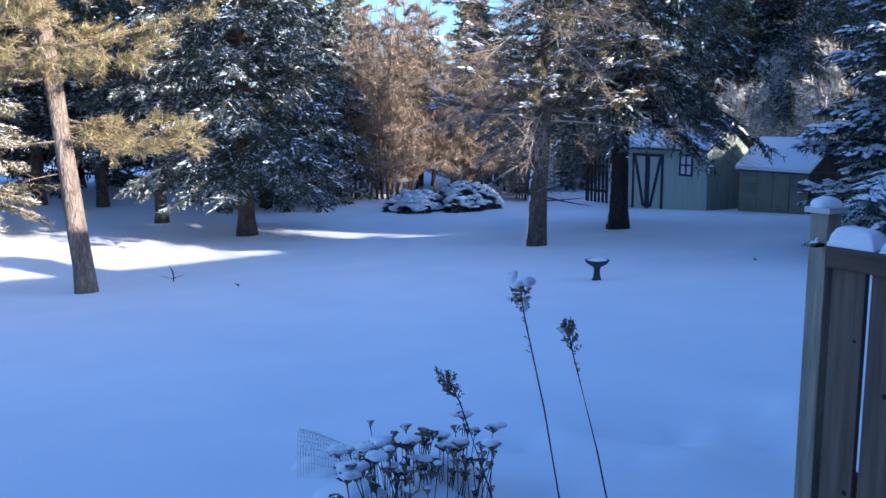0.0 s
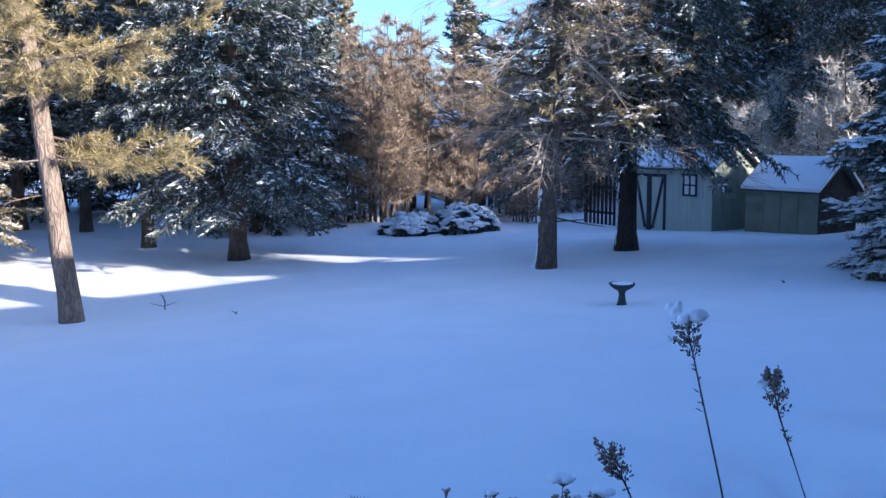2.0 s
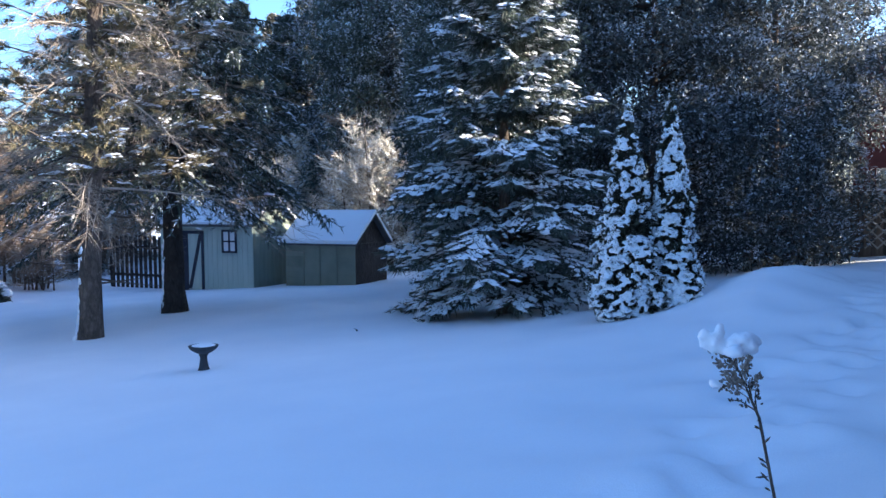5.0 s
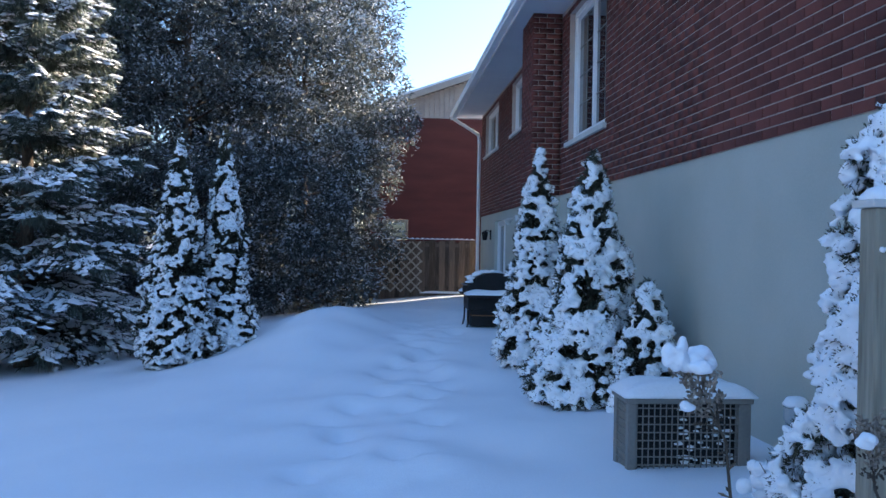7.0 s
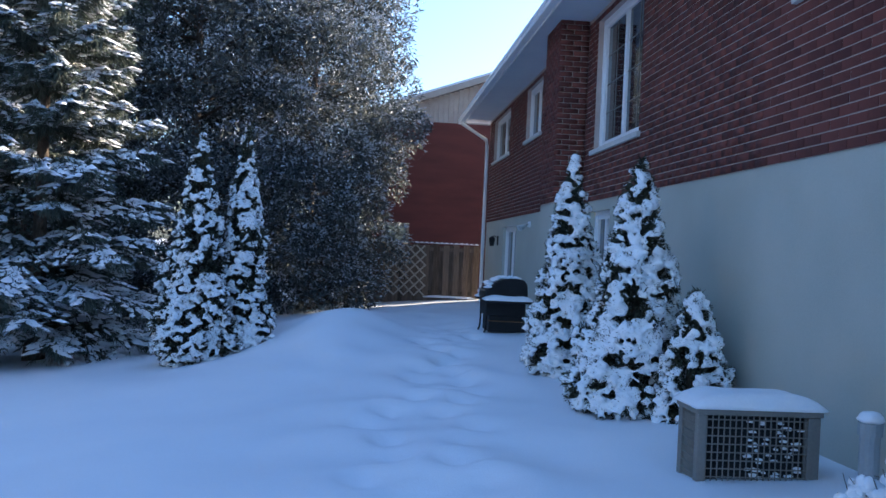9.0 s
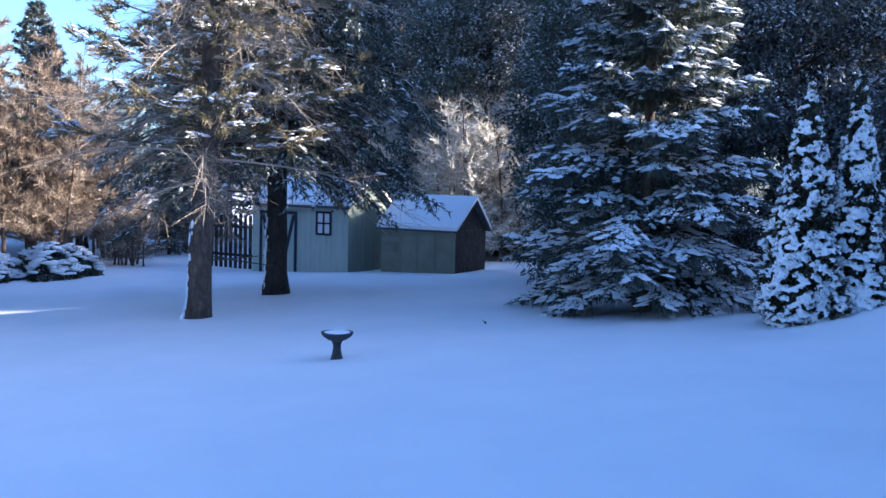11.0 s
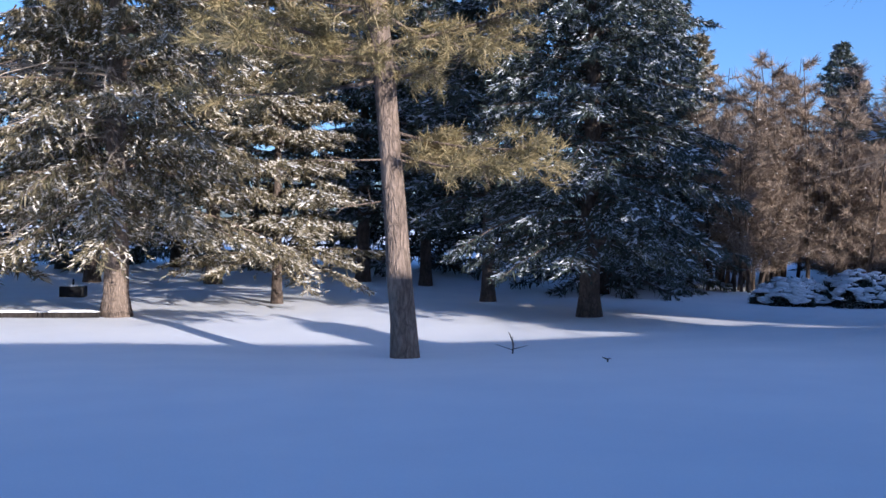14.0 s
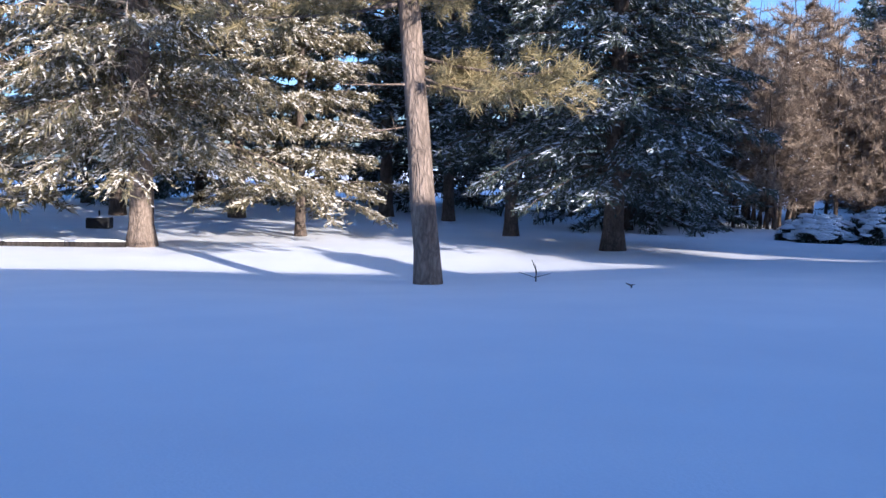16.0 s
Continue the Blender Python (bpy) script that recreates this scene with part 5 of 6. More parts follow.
    for lo, hi in (((wy0, wz0), (wy0 + 0.06, wz1)), ((wy1 - 0.06, wz0), (wy1, wz1)), ((wy0 + 0.06, wz0), (wy1 - 0.06, wz0 + 0.06)), ((wy0 + 0.06, wz1 - 0.06), (wy1 - 0.06, wz1)),
                   (((wy0 + wy1) / 2 - 0.025, wz0 + 0.06), ((wy0 + wy1) / 2 + 0.025, wz1 - 0.06)), ((wy0 + 0.06, (wz0 + wz1) / 2 - 0.022), (wy1 - 0.06, (wz0 + wz1) / 2 + 0.022))):
        part("frame", box((x0 - 0.036, lo[0], lo[1]), (x0 - 0.003 if hi[0] - lo[0] > 0.2 else x0 - 0.004, hi[0], hi[1])), NAVY, win)


def shed_low():
    """Low olive lean shed, its roof sloping to the lawn."""
    x0, x1, y0, y1 = 20.6, 22.3, 16.03, 18.42
    zb, ze, zr = -1.9, -0.17, 0.62
    s = thing("tool_shed", (0, 0, 0), "low olive board shed with a snow-covered sloping roof", "shed")
    body = part("body", box((x0 + 0.03, y0 + 0.03, zb), (x1, y1, ze)), SHED_GREEN, s)
    x = x0 + 0.032
    while x < x1 - 0.02:                      # dark upright boards of the end wall
        part("board", box((x, y0 + 0.002, zb), (min(x + 0.16, x1) - 0.006, y0 + 0.027, ze)), DARK_BARK, body)
        x += 0.16
    z = zb
    while z < ze - 0.02:                      # lapped boards of the far panel
        part("board", box((x0, y1 - 0.62, z + 0.003), (x0 + 0.028, y1, min(z + 0.15, ze) - 0.003)), SHED_GREEN, body)
        z += 0.15
    for a, b in ((y0 + 0.02, y0 + 0.60), (y0 + 0.62, y0 + 1.18), (y0 + 1.20, y1 - 0.66)):
        part("panel", box((x0 - 0.004, a, zb), (x0 + 0.024, b, ze - 0.03)), SHED_GREEN, body)
    for yy in (y0 - 0.03, y0 + 0.59, y0 + 1.17, y1 - 0.66):
        part("batten", box((x0 - 0.022, yy, zb), (x0 - 0.006, yy + 0.045, ze - 0.01)), SHED_GREEN, body)
    for yy in (y0 + 0.03, y1 - 0.03):
        bm = bmesh.new()
        bm.faces.new([bm.verts.new(p) for p in ((x0 + 0.04, yy, ze + 0.002), (x1 - 0.02, yy, ze + 0.002), (x0 + 0.95, yy, zr - 0.03))])
        r = bmesh.ops.extrude_face_region(bm, geom=bm.faces[:])
        for v in [g for g in r["geom"] if isinstance(g, bmesh.types.BMVert)]:
            v.co.y += 0.025
        part("gable", bm, DARK_BARK, s)
    for pa, pb in (((x0 - 0.10, ze - 0.05), (x0 + 0.95, zr)), ((x1 + 0.1, ze - 0.05), (x0 + 0.95, zr))):
        for name, dz, t, mat in (("roof", 0.0, 0.05, ROOF), ("roof_snow", 0.054, 0.10, SNOW)):
            bm = bmesh.new()
            bm.faces.new([bm.verts.new(p) for p in ((pa[0], y0 - 0.12, pa[1] + dz), (pa[0], y1 + 0.10, pa[1] + dz), (pb[0], y1 + 0.10, pb[1] + dz), (pb[0], y0 - 0.12, pb[1] + dz))])
            r = bmesh.ops.extrude_face_region(bm, geom=bm.faces[:])
            for v in [g for g in r["geom"] if isinstance(g, bmesh.types.BMVert)]:
                v.co.z += t
            bmesh.ops.recalc_face_normals(bm, faces=bm.faces)
            part(name, bm, mat, s)


shed_pale()
shed_low()

# picket fence beside the shed
pick = thing("picket_fence", (0, 0, 0), "dark weathered picket fence beside the shed", "fence")
for k in range(13):
    yy = 22.95 + k * 0.21
    part("picket", box((20.6, yy, -1.95), (20.63, yy + 0.12, -0.02 + 0.03 * math.sin(k * 2.1)), 0.004), DARK_BARK, pick)
for zz in (-1.35, -0.45):
    part("rail", box((20.632, 22.9, zz), (20.69, 25.75, zz + 0.09)), DARK_BARK, pick)
for yy in (22.92, 25.68):
    part("post", box((20.692, yy, -1.95), (20.78, yy + 0.09, 0.05)), DARK_BARK, pick)
# pale wire fence further back
wire = thing("wire_fence", (0, 0, 0), "pale wire garden fence at the edge of the wood", "fence")
for k in range(9):
    part("post", tube([(21.0 + k * 0.9, 29.3, -1.9), (21.0 + k * 0.9, 29.3, -0.55)], [0.025, 0.025]), METAL, wire)
for k in range(7):
    part("strand", tube([(21.0, 29.3, -1.6 + k * 0.17), (28.2, 29.3, -1.6 + k * 0.17)], [0.006, 0.006], 4), METAL, wire)


# ---- back fence with lattice ----
def back_fence():
    X = 23.0
    f = thing("board_fence", (0, 0, 0), "brown vertical board fence with snow on its rail", "fence")
    k, y = 0, 0.9
    while y < 5.2:
        front = k % 2 == 0
        part("board", box((X + (0.0 if front else 0.045), y, -0.7), (X + (0.02 if front else 0.065), y + 0.15, 1.15 + 0.02 * math.sin(k * 1.7) - (0.0 if front else 0.03)), 0.003), FENCE_LIGHT if front else FENCE_WOOD, f)
        part("board_snow", slab_of_snow((X - 0.002, y + 0.005, 1.172), (X + 0.045, y + 0.145, 1.215), cuts=2), TREE_SNOW, f)
        y += 0.128
        k += 1
    for zz in (-0.12, 0.98):
        part("rail", box((X + 0.022, 0.85, zz), (X + 0.043, 5.3, zz + 0.09)), FENCE_WOOD, f)
    part("rail_snow", slab_of_snow((X - 0.04, 0.9, -0.21), (X - 0.002, 2.3, -0.15), cuts=8), TREE_SNOW, f)
    part("post", box((X + 0.087, 3.15, -0.9), (X + 0.18, 3.25, 1.3)), FENCE_WOOD, f)
    l = thing("lattice_panel", (X - 0.03, 0, 0), "pale diamond lattice panel leaning on the fence", "trellis")
    ya, yb, za, zb = 2.26, 3.34, -0.18, 1.11
    w, h = yb - ya, zb - za
    for sgn in (-1, 1):
        c = -h
        while c < w:
            p0 = max(0.0, c)
            p1 = min(w, c + h)
            if p1 - p0 > 0.05:
                a, b = (p0, p0 - c), (p1, p1 - c)
                if sgn < 0:
                    a, b = (w - a[0], a[1]), (w - b[0], b[1])
                d = Vector((0, b[0] - a[0], b[1] - a[1])).normalized()
                nrm = Vector((0, -d.z, d.y)) * 0.02
                bm = bmesh.new()
                off = -0.008 if sgn < 0 else 0.0
                A, B = Vector((off, ya + a[0], za + a[1])), Vector((off, ya + b[0], za + b[1]))
                vs = [bm.verts.new(p + Vector((dx, 0, 0))) for dx in (0, 0.007) for p in (A - nrm, A + nrm, B + nrm, B - nrm)]
                for fc in ((0, 1, 2, 3), (7, 6, 5, 4), (0, 4, 5, 1), (1, 5, 6, 2), (2, 6, 7, 3), (3, 7, 4, 0)):
                    bm.faces.new([vs[i] for i in fc])
                bmesh.ops.recalc_face_normals(bm, faces=bm.faces)
                part("lath", bm, LATTICE, l)
            c += 0.26


back_fence()


# ---- near fence with capped post ----
def near_fence():
    X, Y, G = 2.69, 2.01, gz(2.69, 2.0)
    f = thing("garden_fence", (0, 0, 0), "weathered board fence with a snow-capped post by the house", "fence")
    p = part("post", box((X - 0.037, Y - 0.037, G - 0.4), (X + 0.037, Y + 0.037, 1.148), 0.005), GREEN_WOOD, f, "greenish treated wood post")
    part("cap", box((X - 0.052, Y - 0.052, 1.149), (X + 0.052, Y + 0.052, 1.170), 0.004), CONCRETE, p, "pale post cap")
    bm = bmesh.new()
    add_lump(bm, (X, Y, 1.172), (0.056, 0.052, 0.036), 0.12, 3)
    part("cap_snow", bm, TREE_SNOW, p, "rounded cap of snow", True)
    bm = bmesh.new()
    add_box(bm, (X - 0.085, Y - 0.030, 1.034), (X - 0.0375, Y - 0.008, 1.046))
    part("bracket", bm, BLACK, p, "small black metal hook plate")
    part("rail", box((X - 0.060, 0.86, 0.966), (X + 0.028, Y - 0.054, 1.042), 0.006), RAIL_WOOD, f)
    rk = random.Random(6)
    ya = Y - 0.056
    while ya > 1.0:
        ln = rk.uniform(0.10, 0.20)
        bm = slab_of_snow((X - 0.062, ya - ln, 1.043), (X + 0.034, ya, 1.043 + rk.uniform(0.05, 0.075)), 0.35, 14)
        part("rail_snow", bm, TREE_SNOW, f, "thick ridge of snow on the rail", True)
        ya -= ln + rk.uniform(0.004, 0.03)
    y, k = Y - 0.062, 0
    while y > 0.9:
        part("plank", box((X - 0.030, y - 0.128, G - 0.2), (X - 0.006, y, 0.963), 0.004), FENCE_WOOD, f)
        y -= 0.150
        k += 1
        if k <= 6:
            for q in range(2):
                bm = bmesh.new()
                add_lump(bm, (X - 0.0305, y + 0.150 - rk.uniform(0.03, 0.12), rk.uniform(-0.1, 0.92)), (0.0022, rk.uniform(0.006, 0.011), rk.uniform(0.008, 0.016)), 0.3, 2, rk)
                part("knot", bm, BLACK, f, "dark knot in the wood")
    bm = bmesh.new()
    for q in range(5):
        add_lump(bm, (X - 0.039, Y + rk.uniform(-0.002, 0.02), 1.044 + rk.uniform(-0.014, 0.014)), (0.008, rk.uniform(0.006, 0.01), rk.uniform(0.008, 0.012)), 0.3, 2, rk)
    part("stuck_snow", bm, TREE_SNOW, p, "", True)
    for zz in (0.15,):
        part("back_rail", box((X - 0.004, 0.86, zz), (X + 0.034, Y - 0.048, zz + 0.09)), FENCE_WOOD, f)


near_fence()


# ---- air conditioner ----
def air_conditioner():
    x0, x1, y0, y1 = 5.48, 5.80, 1.13, 1.86
    g = gz(5.5, 1.5)
    zt = 0.17
    a = thing("air_conditioner", (0, 0, 0), "beige outdoor air conditioner with wire grille under snow", "air conditioner")
    zb = g - 0.3
    part("core", box((x0 + 0.06, y0 + 0.06, zb), (x1 - 0.06, y1 - 0.06, zt - 0.05)), BLACK, a, "dark finned coil")
    for px in (x0, x1 - 0.06):
        for py in (y0, y1 - 0.05):
            w = 0.075 if py == y0 else 0.045
            part("corner_post", box((px, py, zb), (px + 0.06, py + w if py == y0 else y1, zt - 0.035), 0.006), METAL, a)
    part("top_panel", box((x0 - 0.012, y0 - 0.012, zt - 0.034), (x1 + 0.012, y1 + 0.012, zt), 0.008), METAL, a)
    for k in range(18):
        yy = y0 + 0.085 + k * (y1 - y0 - 0.14) / 17
        part("grille_wire", tube([(x0 + 0.012, yy, zb), (x0 + 0.012, yy, zt - 0.035)], [0.0042, 0.0042], 5), METAL, a)
    for k in range(9):
        zz = zt - 0.06 - k * 0.047
        part("grille_wire", tube([(x0 + 0.006, y0 + 0.07, zz), (x0 + 0.006, y1 - 0.045, zz)], [0.0042, 0.0042], 5), METAL, a)
        part("grille_wire", tube([(x0 + 0.05, y1 - 0.008, zz), (x1 - 0.05, y1 - 0.008, zz)], [0.0042, 0.0042], 5), METAL, a)
    for k in range(9):
        xx = x0 + 0.08 + k * (x1 - x0 - 0.16) / 8
        part("grille_wire", tube([(xx, y1 - 0.014, zb), (xx, y1 - 0.014, zt - 0.035)], [0.0042, 0.0042], 5), METAL, a)
    part("snow", slab_of_snow((x0 - 0.03, y0 - 0.03, zt + 0.001), (x1 + 0.03, y1 + 0.03, zt + 0.088), 0.22, 14), TREE_SNOW, a, "thick slab of snow on top", True)
    rr = random.Random(4)
    bm = bmesh.new()
    for k in range(46):
        yy, zz = rr.uniform(y0 + 0.10, y0 + 0.42), rr.uniform(g, zt - 0.06)
        add_lump(bm, (x0 + 0.03, yy, zz), (0.018, rr.uniform(0.015, 0.032), 0.012), 0.3, 1, rr)
    tagged(part("blown_snow", bm, TREE_SNOW, a, "snow blown into the grille"), kind="stuff")


air_conditioner()

# conduit and pipe beside the wall
pipe = thing("utility_pipe", (5.2, 1.0, 0), "grey utility pipe with a cap of snow by the wall", "pipe")
part("pipe", tube([(0, 0, -0.5), (0, 0, 0.10)], [0.055, 0.055], 14), PLASTIC, pipe)
part("collar", tube([(0, 0, 0.10), (0, 0, 0.17)], [0.066, 0.066], 14), PLASTIC, pipe)
bm = bmesh.new()
add_lump(bm, (0, 0, 0.185), (0.072, 0.072, 0.05), 0.15, 3)
part("snow", bm, TREE_SNOW, pipe, "", True)


# ---- barbecue ----
def barbecue():
    x, y = 13.55, 1.74
    g = gz(x, y)
    b = thing("barbecue", (x, y, g), "black covered barbecue with snow on its lid and shelf", "barbecue")
    bm = bmesh.new()
    prof = [(0.31, 0.50), (0.315, 0.55), (0.29, 0.62), (0.22, 0.70), (0.12, 0.765), (0.0, 0.80), (-0.14, 0.805), (-0.25, 0.785), (-0.30, 0.73), (-0.31, 0.62), (-0.31, 0.50)]
    ring = [[bm.verts.new((xx, py, pz)) for py, pz in prof] for xx in (-0.36, 0.36)]
    for i in range(len(prof) - 1):
        bm.faces.new((ring[0][i], ring[0][i + 1], ring[1][i + 1], ring[1][i]))
    bm.faces.new(ring[0][::-1])
    bm.faces.new(ring[1])
    bmesh.ops.recalc_face_normals(bm, faces=bm.faces)
    bmesh.ops.bevel(bm, geom=bm.edges[:], offset=0.012, segments=2, affect="EDGES")
    part("lid", bm, BLACK, b)
    part("firebox", box((-0.35, -0.29, 0.26), (0.35, 0.29, 0.498), 0.012), BLACK, b)
    part("cabinet", box((-0.33, -0.28, 0.02), (0.33, 0.24, 0.259), 0.01), BLACK, b)
    part("side_shelf", box((-0.64, -0.33, 0.455), (-0.362, 0.34, 0.49), 0.008), BLACK, b)
    part("side_shelf", box((0.362, -0.33, 0.455), (0.60, 0.34, 0.49), 0.008), BLACK, b)
    part("lid_handle", tube([(-0.2, 0.30, 0.62), (-0.18, 0.345, 0.62), (0.18, 0.345, 0.62), (0.2, 0.30, 0.62)], [0.012] * 4), METAL, b)
    part("rail", tube([(-0.365, 0.26, 0.19), (-0.375, 0.24, 0.185), (-0.375, -0.27, 0.18)], [0.008] * 3), COPPER, b, "rusty brown rail")
    for px, py in ((-0.32, 0.28), (0.32, 0.28), (-0.32, -0.28), (0.32, -0.28)):
        part("leg", tube([(px, py * 0.98, 0.30), (px, py * 1.0, 0.08), (px * 1.05, py * 1.25, -0.2)], [0.015] * 3), BLACK, b)
    part("shelf_snow", slab_of_snow((-0.655, -0.35, 0.491), (-0.364, 0.36, 0.56), 0.25, 12), TREE_SNOW, b, "snow on the side shelf", True)
    part("shelf_snow", slab_of_snow((0.364, -0.34, 0.491), (0.61, 0.35, 0.56), 0.25, 9), TREE_SNOW, b, "", True)
    bm = bmesh.new()
    rr = random.Random(15)
    for k in range(26):
        py = rr.uniform(-0.20, 0.27)
        pz = np.interp(py, [-0.25, -0.14, 0.0, 0.12, 0.22, 0.29], [0.785, 0.805, 0.80, 0.765, 0.70, 0.62])
        add_lump(bm, (rr.uniform(-0.31, 0.31), py, pz + 0.006), (rr.uniform(0.05, 0.11), rr.uniform(0.04, 0.08), rr.uniform(0.02, 0.038)), 0.25, 2, rr)
    tagged(part("lid_snow", bm, TREE_SNOW, b, "patchy snow on the rounded lid", True), kind="stuff")


barbecue()


# ---- bird bath ----
def bird_bath():
    at = ground_at(8.58, 10.37)
    b = thing("bird_bath", at, "dark bird bath with a fluted stem and snow in the bowl", "bird bath")
    prof = [(0.085, -0.15), (0.08, 0.0), (0.062, 0.04), (0.048, 0.12), (0.045, 0.17), (0.066, 0.215)]
    part("stem", tube([(0, 0, z) for _, z in prof], [r for r, _ in prof], 16), BATH, b, "", True)
    prof = [(0.06, 0.212), (0.11, 0.235), (0.16, 0.27), (0.186, 0.305), (0.189, 0.318), (0.172, 0.318), (0.14, 0.29), (0.05, 0.27)]
    bm = tube([(0, 0, z + r * 0.0001) for r, z in prof], [r for r, _ in prof], 28)
    part("bowl", bm, BATH, b, "", False)
    bm = bmesh.new()
    add_lump(bm, (0, 0, 0.305), (0.165, 0.165, 0.035), 0.1, 3)
    part("snow", bm, TREE_SNOW, b, "", True)


bird_bath()


# ---- dry plants by the camera's path ----
def seed_plant(base, neck, top, width, seed, clods, label):
    """A tall dry stalk that ends in a feathery, branched seed head. clods: (share across, share up, size, height) of snow caught on it."""
    rr = random.Random(seed)
    g = gz(base[0], base[1])
    p = thing("goldenrod", (base[0], base[1], g), label, "dry plant", "dry stalks in the snow")
    foot = Vector((base[0], base[1], g))
    n, h = Vector(neck) - foot, Vector(top) - foot
    axis = (h - n).normalized()
    right = axis.cross(Vector((-0.75, -0.65, 0))).normalized()
    if right.dot(Vector((0.65, -0.75, 0))) < 0:
        right = -right
    deep = axis.cross(right)
    tall = (h - n).length
    bow = right * 0.012
    part("stalk", tube([Vector((0, 0, -0.08)), n * 0.3 + bow, n * 0.65 + bow * 1.2, n, n + axis * tall * 0.6], [0.0040, 0.0037, 0.0033, 0.0028, 0.0014], 6), DRY, p)
    for k in range(15):
        s = 0.05 + 0.75 * k / 14
        start = n + axis * tall * s * 0.8
        reach = width * (0.35 + 0.65 * math.sin(min(s + 0.25, 1) * 2.6)) * rr.uniform(0.55, 1.0)
        az = k * 2.4 + rr.uniform(-0.5, 0.5)
        out = right * math.cos(az) + deep * math.sin(az)
        end = start + out * reach * 0.75 + axis * tall * rr.uniform(0.14, 0.30)
        mid = (start + end) / 2 + axis * 0.008
        bm = bmesh.new()
        add_tube(bm, [start, mid, end], [0.0016, 0.0014, 0.001], 4)
        for q in range(30 if s > 0.25 else 9):
            c = start.lerp(end, rr.uniform(0.35, 1.05)) + Vector((rr.gauss(0, 0.0045), rr.gauss(0, 0.0045), rr.gauss(0, 0.005)))
            e = c + (axis * rr.uniform(0.2, 1.0) + out * rr.gauss(0.3, 0.5) + deep * rr.gauss(0, 0.4)).normalized() * rr.uniform(0.005, 0.011)
            add_tube(bm, [c, (c + e) / 2, e], [0.0012, rr.uniform(0.0020, 0.0034), 0.0006], 4)
        part("seed_spray", bm, SEED if s > 0.25 else DRY, p, "feathery spray of dry seeds" if s > 0.25 else "")
    if clods:
        bm = bmesh.new()
        for ax, ay, size, high in clods:
            c = n + axis * tall * ay + right * width * ax
            for q in range(9):
                add_lump(bm, c + right * rr.gauss(0, size * 0.34) + deep * rr.gauss(0, size * 0.34) + axis * rr.uniform(-0.4, 0.6) * high, (size * rr.uniform(0.45, 0.7),) * 2 + (max(high, size) * rr.uniform(0.45, 0.65),), 0.3, 2, rr)
        ob = tagged(part("snow", bm, TREE_SNOW, p, "lump of snow caught on the head", True), kind="stuff")
        melt = ob.modifiers.new("merged", "REMESH")
        melt.mode, melt.voxel_size, melt.use_smooth_shade = "VOXEL", 0.004, True
        soft = ob.modifiers.new("softened", "SMOOTH")
        soft.factor, soft.iterations = 0.5, 2
    bm = bmesh.new()
    for k in range(9):
        c = n * rr.uniform(0.86, 1.0)
        d = (right * rr.gauss(0, 1) + deep * rr.gauss(0, 1) + axis * rr.uniform(0.2, 1)).normalized() * rr.uniform(0.012, 0.028)
        add_tube(bm, [c, c + d * 0.6, c + d], [0.0009, 0.0026, 0.0008], 4)
    tagged(part("leaf", bm, DRY, p, "small shrivelled leaves"), kind="stuff")


seed_plant((2.04, 2.59), (1.906, 2.73, 0.72), (1.925, 2.80, 0.87), 0.060, 1, ((-0.45, 0.92, 0.019, 0.036), (0.45, 0.78, 0.032, 0.024), (0.0, 0.78, 0.028, 0.024), (-0.95, 0.5, 0.014, 0.012)), "tall dry goldenrod stalk with snow on its seed head")
seed_plant((1.90, 2.06), (1.933, 2.459, 0.633), (1.91, 2.484, 0.785), 0.046, 2, ((-0.6, 0.6, 0.016, 0.022),), "dry goldenrod stalk with a feathery seed head")
seed_plant((1.58, 2.18), (1.544, 2.612, 0.475), (1.463, 2.618, 0.615), 0.052, 3, ((-0.5, 0.75, 0.010, 0.010), (0.3, 0.55, 0.010, 0.008)), "short dry goldenrod stalk with a nodding head")


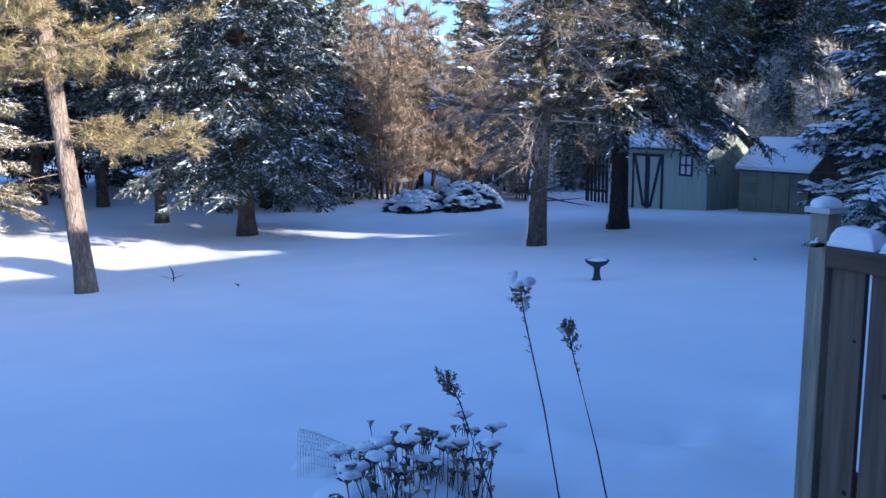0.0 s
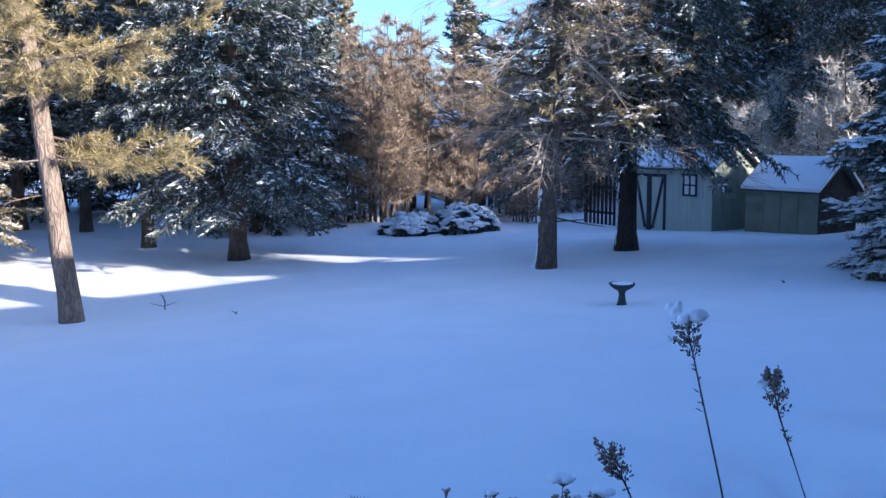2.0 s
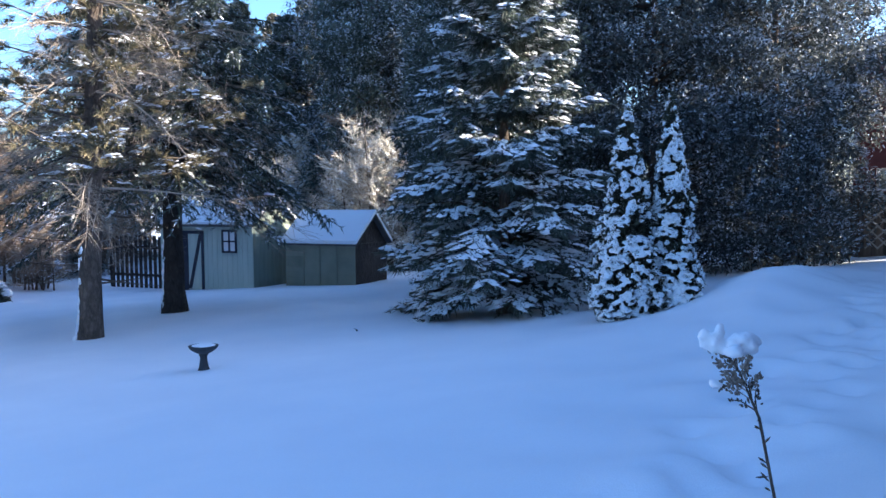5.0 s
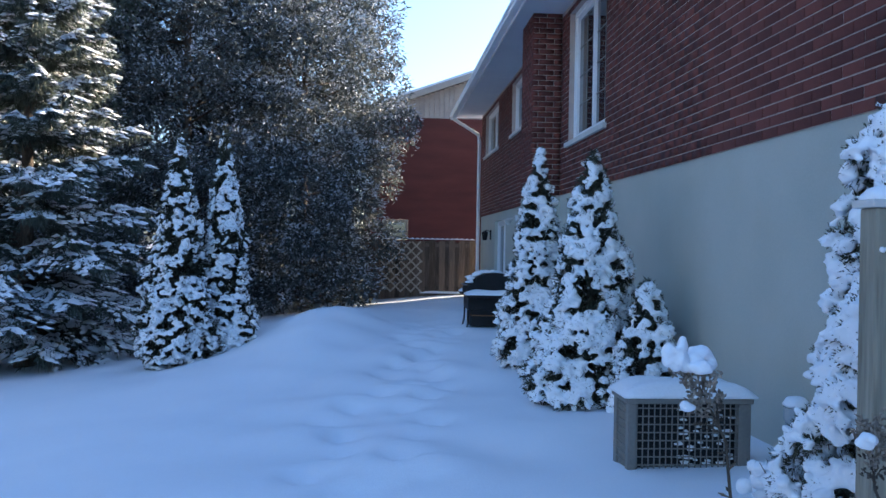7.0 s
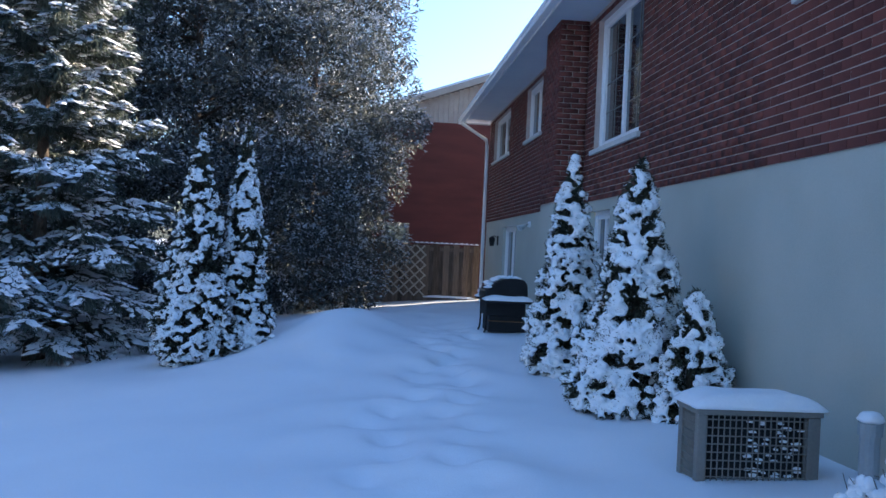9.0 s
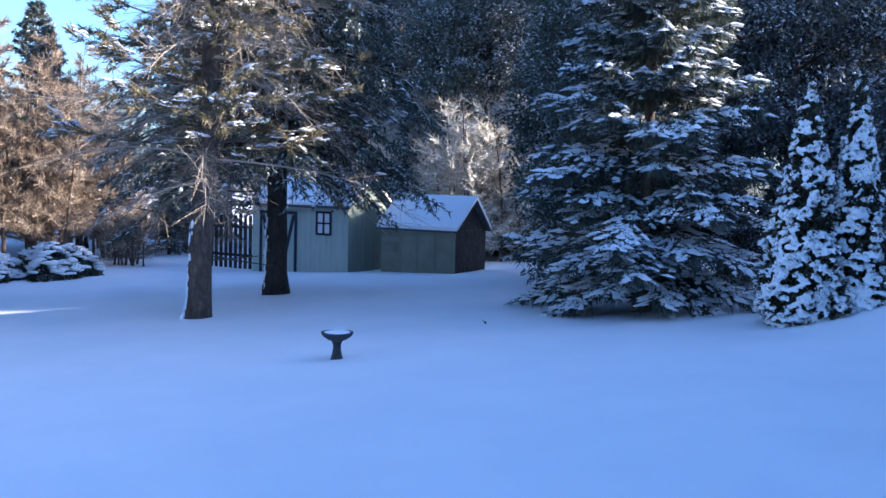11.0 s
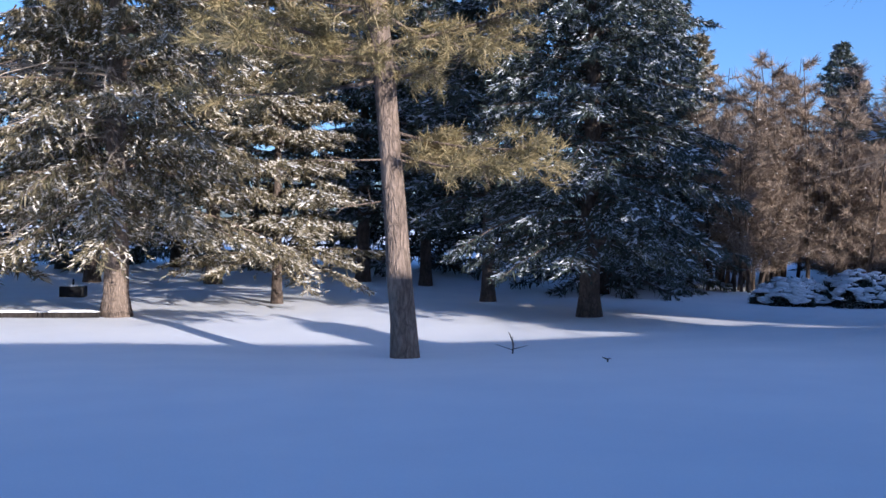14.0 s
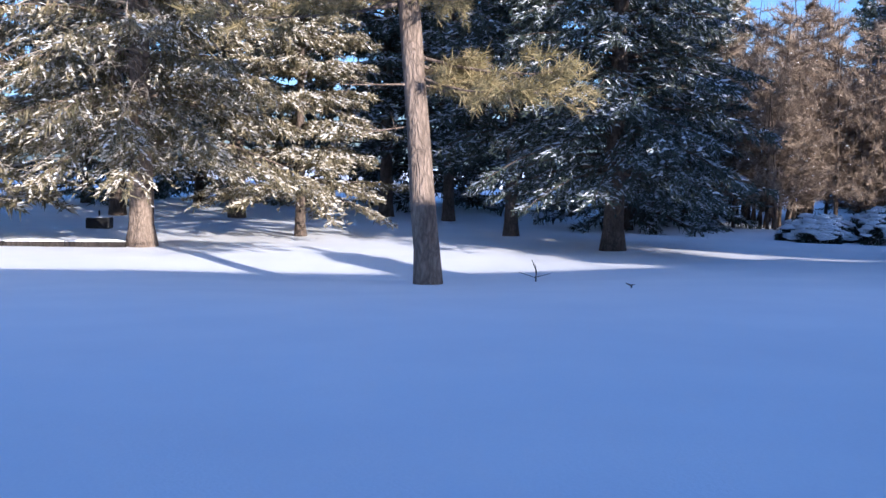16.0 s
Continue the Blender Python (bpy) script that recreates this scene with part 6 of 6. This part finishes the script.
def yarrow_bed():
    rr = random.Random(8)
    for k in range(120):
        large = k < 20
        u, v = rr.uniform(-0.5, 0.5), rr.uniform(-0.30, 0.30)
        bx, by = 1.88 + u * 0.66 * 0.87 + v * 0.49, 3.56 - u * 0.66 * 0.49 + v * 0.87
        g = gz(bx, by)
        hgt = (rr.uniform(0.24, 0.40) if large else rr.uniform(0.10, 0.37)) * (1 - 0.9 * u * u)
        p = thing("yarrow", (bx, by, g), "dry brown flat-topped flower stalk with a cap of snow", "dry plant", "dry flower heads in the snow")
        tip = Vector((rr.gauss(0, 0.03) + u * 0.10, rr.gauss(0, 0.03), hgt))
        part("stalk", tube([(0, 0, -0.05), tip * 0.5 + Vector((0.004, 0, 0)), tip], [0.0028, 0.0024, 0.002], 5), DRY, p)
        r = rr.uniform(0.036, 0.056) if large else rr.uniform(0.014, 0.034)
        bm = bmesh.new()
        for q in range(30 if large else 14):
            a, d = rr.uniform(0, 6.28), r * math.sqrt(rr.random())
            e = tip + Vector((math.cos(a) * d, math.sin(a) * d, 0.026 + rr.uniform(-0.005, 0.005) - d * 0.12))
            add_tube(bm, [tip + Vector((0, 0, -0.012)), e], [0.0013, 0.0013], 3)
            add_lump(bm, e, (0.008, 0.008, 0.005), 0.4, 1, rr)
        part("flower_head", bm, SEED if k % 3 else DRY, p)
        if large or rr.random() < 0.35:
            bm = bmesh.new()
            for q in range(4 if large else 1):
                off = Vector((rr.gauss(0, r * 0.25), rr.gauss(0, r * 0.25), 0)) if large else Vector((0, 0, 0))
                add_lump(bm, tip + off + Vector((0, 0, 0.030)), (r * rr.uniform(0.65, 0.9), r * rr.uniform(0.65, 0.9), r * rr.uniform(0.3, 0.5)), 0.3, 2, rr)
            part("snow", bm, TREE_SNOW, p, "", True)
    # snow heaped among the stalks
    for k in range(5):
        hx, hy = 1.80 + rr.uniform(-0.28, 0.28), 3.62 + rr.uniform(-0.22, 0.22)
        heap = thing("snow_mound", (hx, hy, gz(hx, hy)), "soft mound of snow among dry flower stalks", "snow", "mounds of snow in the flower bed")
        bm = bmesh.new()
        add_lump(bm, (0, 0, 0.0), (rr.uniform(0.16, 0.26), rr.uniform(0.16, 0.26), rr.uniform(0.10, 0.19)), 0.25, 3, rr)
        part("mound", bm, SNOW, heap, "", True)


yarrow_bed()


def dry_sprig(base, seed, h, spread=0.5, label="thin dry sprig poking out of the snow"):
    rr = random.Random(seed)
    t = thing("dry_sprig", (base[0], base[1], gz(base[0], base[1])), label, "dry plant", "dry sprigs in the snow")
    for k in range(5):
        e = Vector((rr.gauss(0, spread), rr.gauss(0, spread), 1)).normalized() * h * rr.uniform(0.5, 1)
        m = e * 0.5 + Vector((rr.gauss(0, 0.01), rr.gauss(0, 0.01), 0))
        part("stem", tube([(0, 0, -0.04), m, e], [0.0028, 0.0024, 0.0014], 5), DRY, t)
        for q in range(7):
            c = m.lerp(e, q / 6)
            bm = bmesh.new()
            add_lump(bm, c + Vector((rr.gauss(0, 0.006), rr.gauss(0, 0.006), 0)), (0.006, 0.004, 0.007), 0.4, 1, rr)
            part("bud", bm, DRY, t)


dry_sprig((1.95, 3.12), 31, 0.20)
dry_sprig((2.12, 3.02), 32, 0.18, 0.8)
dry_sprig((1.72, 3.35), 33, 0.16)
dry_sprig((2.05, 1.30), 34, 0.42, 0.12, "thin dark stalk standing in the snow by the fence")


def wire_cloche():
    """A piece of wire netting bent into an arch, half drifted over."""
    bx, by = 1.74, 4.38
    g = gz(bx, by)
    c = thing("wire_cloche", (bx, by, g), "arched piece of wire netting half buried in snow", "wire netting", turn=-29.0)
    for k in range(22):
        x = -0.16 + k * 0.32 / 21
        hgt = 0.23 * (1 - 0.6 * (k / 21) ** 1.4)
        part("wire", tube([(x, -0.10, -0.05), (x, -0.085, hgt * 0.6), (x, -0.04, hgt), (x, 0.04, hgt), (x, 0.085, hgt * 0.6), (x, 0.10, -0.05)], [0.0008] * 6, 3), METAL, c)
    for k in range(15):
        a = math.pi * k / 14
        yy, q = -0.10 * math.cos(a), math.sin(a) ** 0.6
        part("wire", tube([(-0.16 + 0.32 * u, yy, 0.23 * (1 - 0.6 * u ** 1.4) * q - 0.02 * (1 - q)) for u in (0, 0.33, 0.66, 1)], [0.0008] * 4, 3), METAL, c)
    bm = bmesh.new()
    add_lump(bm, (0.0, 0.03, -0.02), (0.2, 0.16, 0.10), 0.25, 3)
    part("drift", bm, TREE_SNOW, c, "drifted snow inside the netting", True)


wire_cloche()


# ---- snow-bent shrub by the fence ----
def snowy_shrub(at, seed, h, r, clods, label):
    rr = random.Random(seed)
    t = thing("snowy_shrub", at, label, "shrub", "snow-bent shrubs")
    for k in range(11):
        a = rr.uniform(0, 6.28)
        e = Vector((math.cos(a) * r * rr.uniform(0.4, 1), math.sin(a) * r * rr.uniform(0.4, 1), h * rr.uniform(0.35, 1)))
        m = e * 0.5 + Vector((rr.gauss(0, 0.04), rr.gauss(0, 0.04), 0.08))
        part("branch", tube([(0, 0, -0.1), m, e], [0.009, 0.007, 0.004], 5), DRY, t)
        bm = bmesh.new()
        for q in range(7):
            s = m.lerp(e, rr.uniform(0, 1))
            d = Vector((rr.gauss(0, 1), rr.gauss(0, 1), rr.gauss(0.4, 0.6))).normalized() * rr.uniform(0.05, 0.14)
            add_tube(bm, [s, s + d], [0.003, 0.0015], 3)
        part("twig", bm, DRY, t)
        if k < clods:
            bm = bmesh.new()
            lean = Vector((rr.gauss(0, 0.5), rr.gauss(0, 0.5), 1)).normalized()
            for q in range(6):
                c = e + lean * (q * 0.018 - 0.03) + Vector((rr.gauss(0, 0.016), rr.gauss(0, 0.016), rr.gauss(0, 0.012)))
                k2 = rr.uniform(0.026, 0.044) * (1.1 - 0.09 * q)
                ball = bmesh.ops.create_icosphere(bm, subdivisions=2, radius=k2)
                off = Vector((rr.uniform(-9, 9), rr.uniform(-9, 9), 0))
                for v in ball["verts"]:
                    v.co = c + v.co * (1 + 0.3 * noise.noise(v.co / k2 * 1.5 + off))
            part("snow", bm, TREE_SNOW, t, "clod of snow", True)


snowy_shrub(ground_at(3.75, 1.45), 21, 0.55, 0.42, 9, "bare shrub bent under clods of snow by the fence")
snowy_shrub(ground_at(4.25, 1.35), 22, 0.32, 0.40, 7, "low tangle of bare branches under snow by the wall")


# ---- small things on the far lawn ----
def twig_in_snow(at, seed, h, label="broken twig standing in the snow"):
    rr = random.Random(seed)
    t = thing("twig", at, label, "twig", "twigs in the snow")
    bm = tube([(0, 0, -0.05), (0.01, 0, h * 0.5), (-0.05, 0.02, h)], [0.014, 0.011, 0.005], 5)
    for k in range(3):
        s = Vector((0.0, 0, h * rr.uniform(0.15, 0.7)))
        add_tube(bm, [s, s + Vector((rr.uniform(-0.4, 0.5), rr.uniform(-0.1, 0.1), rr.uniform(0.02, 0.24))) * min(0.6, h * 2.0)], [0.007, 0.003], 4)
    part("stem", bm, DARK_BARK, t)


twig_in_snow(ground_at(3.44, 16.03), 1, 0.30)
twig_in_snow(ground_at(4.06, 14.07), 2, 0.05)
twig_in_snow(ground_at(12.0, 10.3), 4, 0.06)

bench = thing("fire_pit", ground_at(-5.1, 28.4), "small black covered fire bowl standing in the snow", "fire pit")
part("drum", box((-0.3, -0.25, 0.0), (0.3, 0.25, 0.30), 0.05), BLACK, bench)
part("snow", slab_of_snow((-0.28, -0.23, 0.301), (0.28, 0.23, 0.33), 0.2, 6), TREE_SNOW, bench)
part("knob", tube([(0, 0, 0.30), (0, 0, 0.48)], [0.025, 0.025], 8), BLACK, bench)
bed = thing("bed_edging", (0, 0, 0), "low dark timber edging round a raised bed under snow", "edging")
for k in range(8):
    xa = -13.0 + k * 1.2
    za = gz(xa, 23.4)
    part("timber", box((xa, 23.35, za - 0.1), (xa + 1.18, 23.47, za + 0.10), 0.01), DARK_BARK, bed)
    part("snow", slab_of_snow((xa, 23.34, za + 0.101), (xa + 1.18, 23.48, za + 0.15), 0.2, 6), TREE_SNOW, bed)
brick_field()
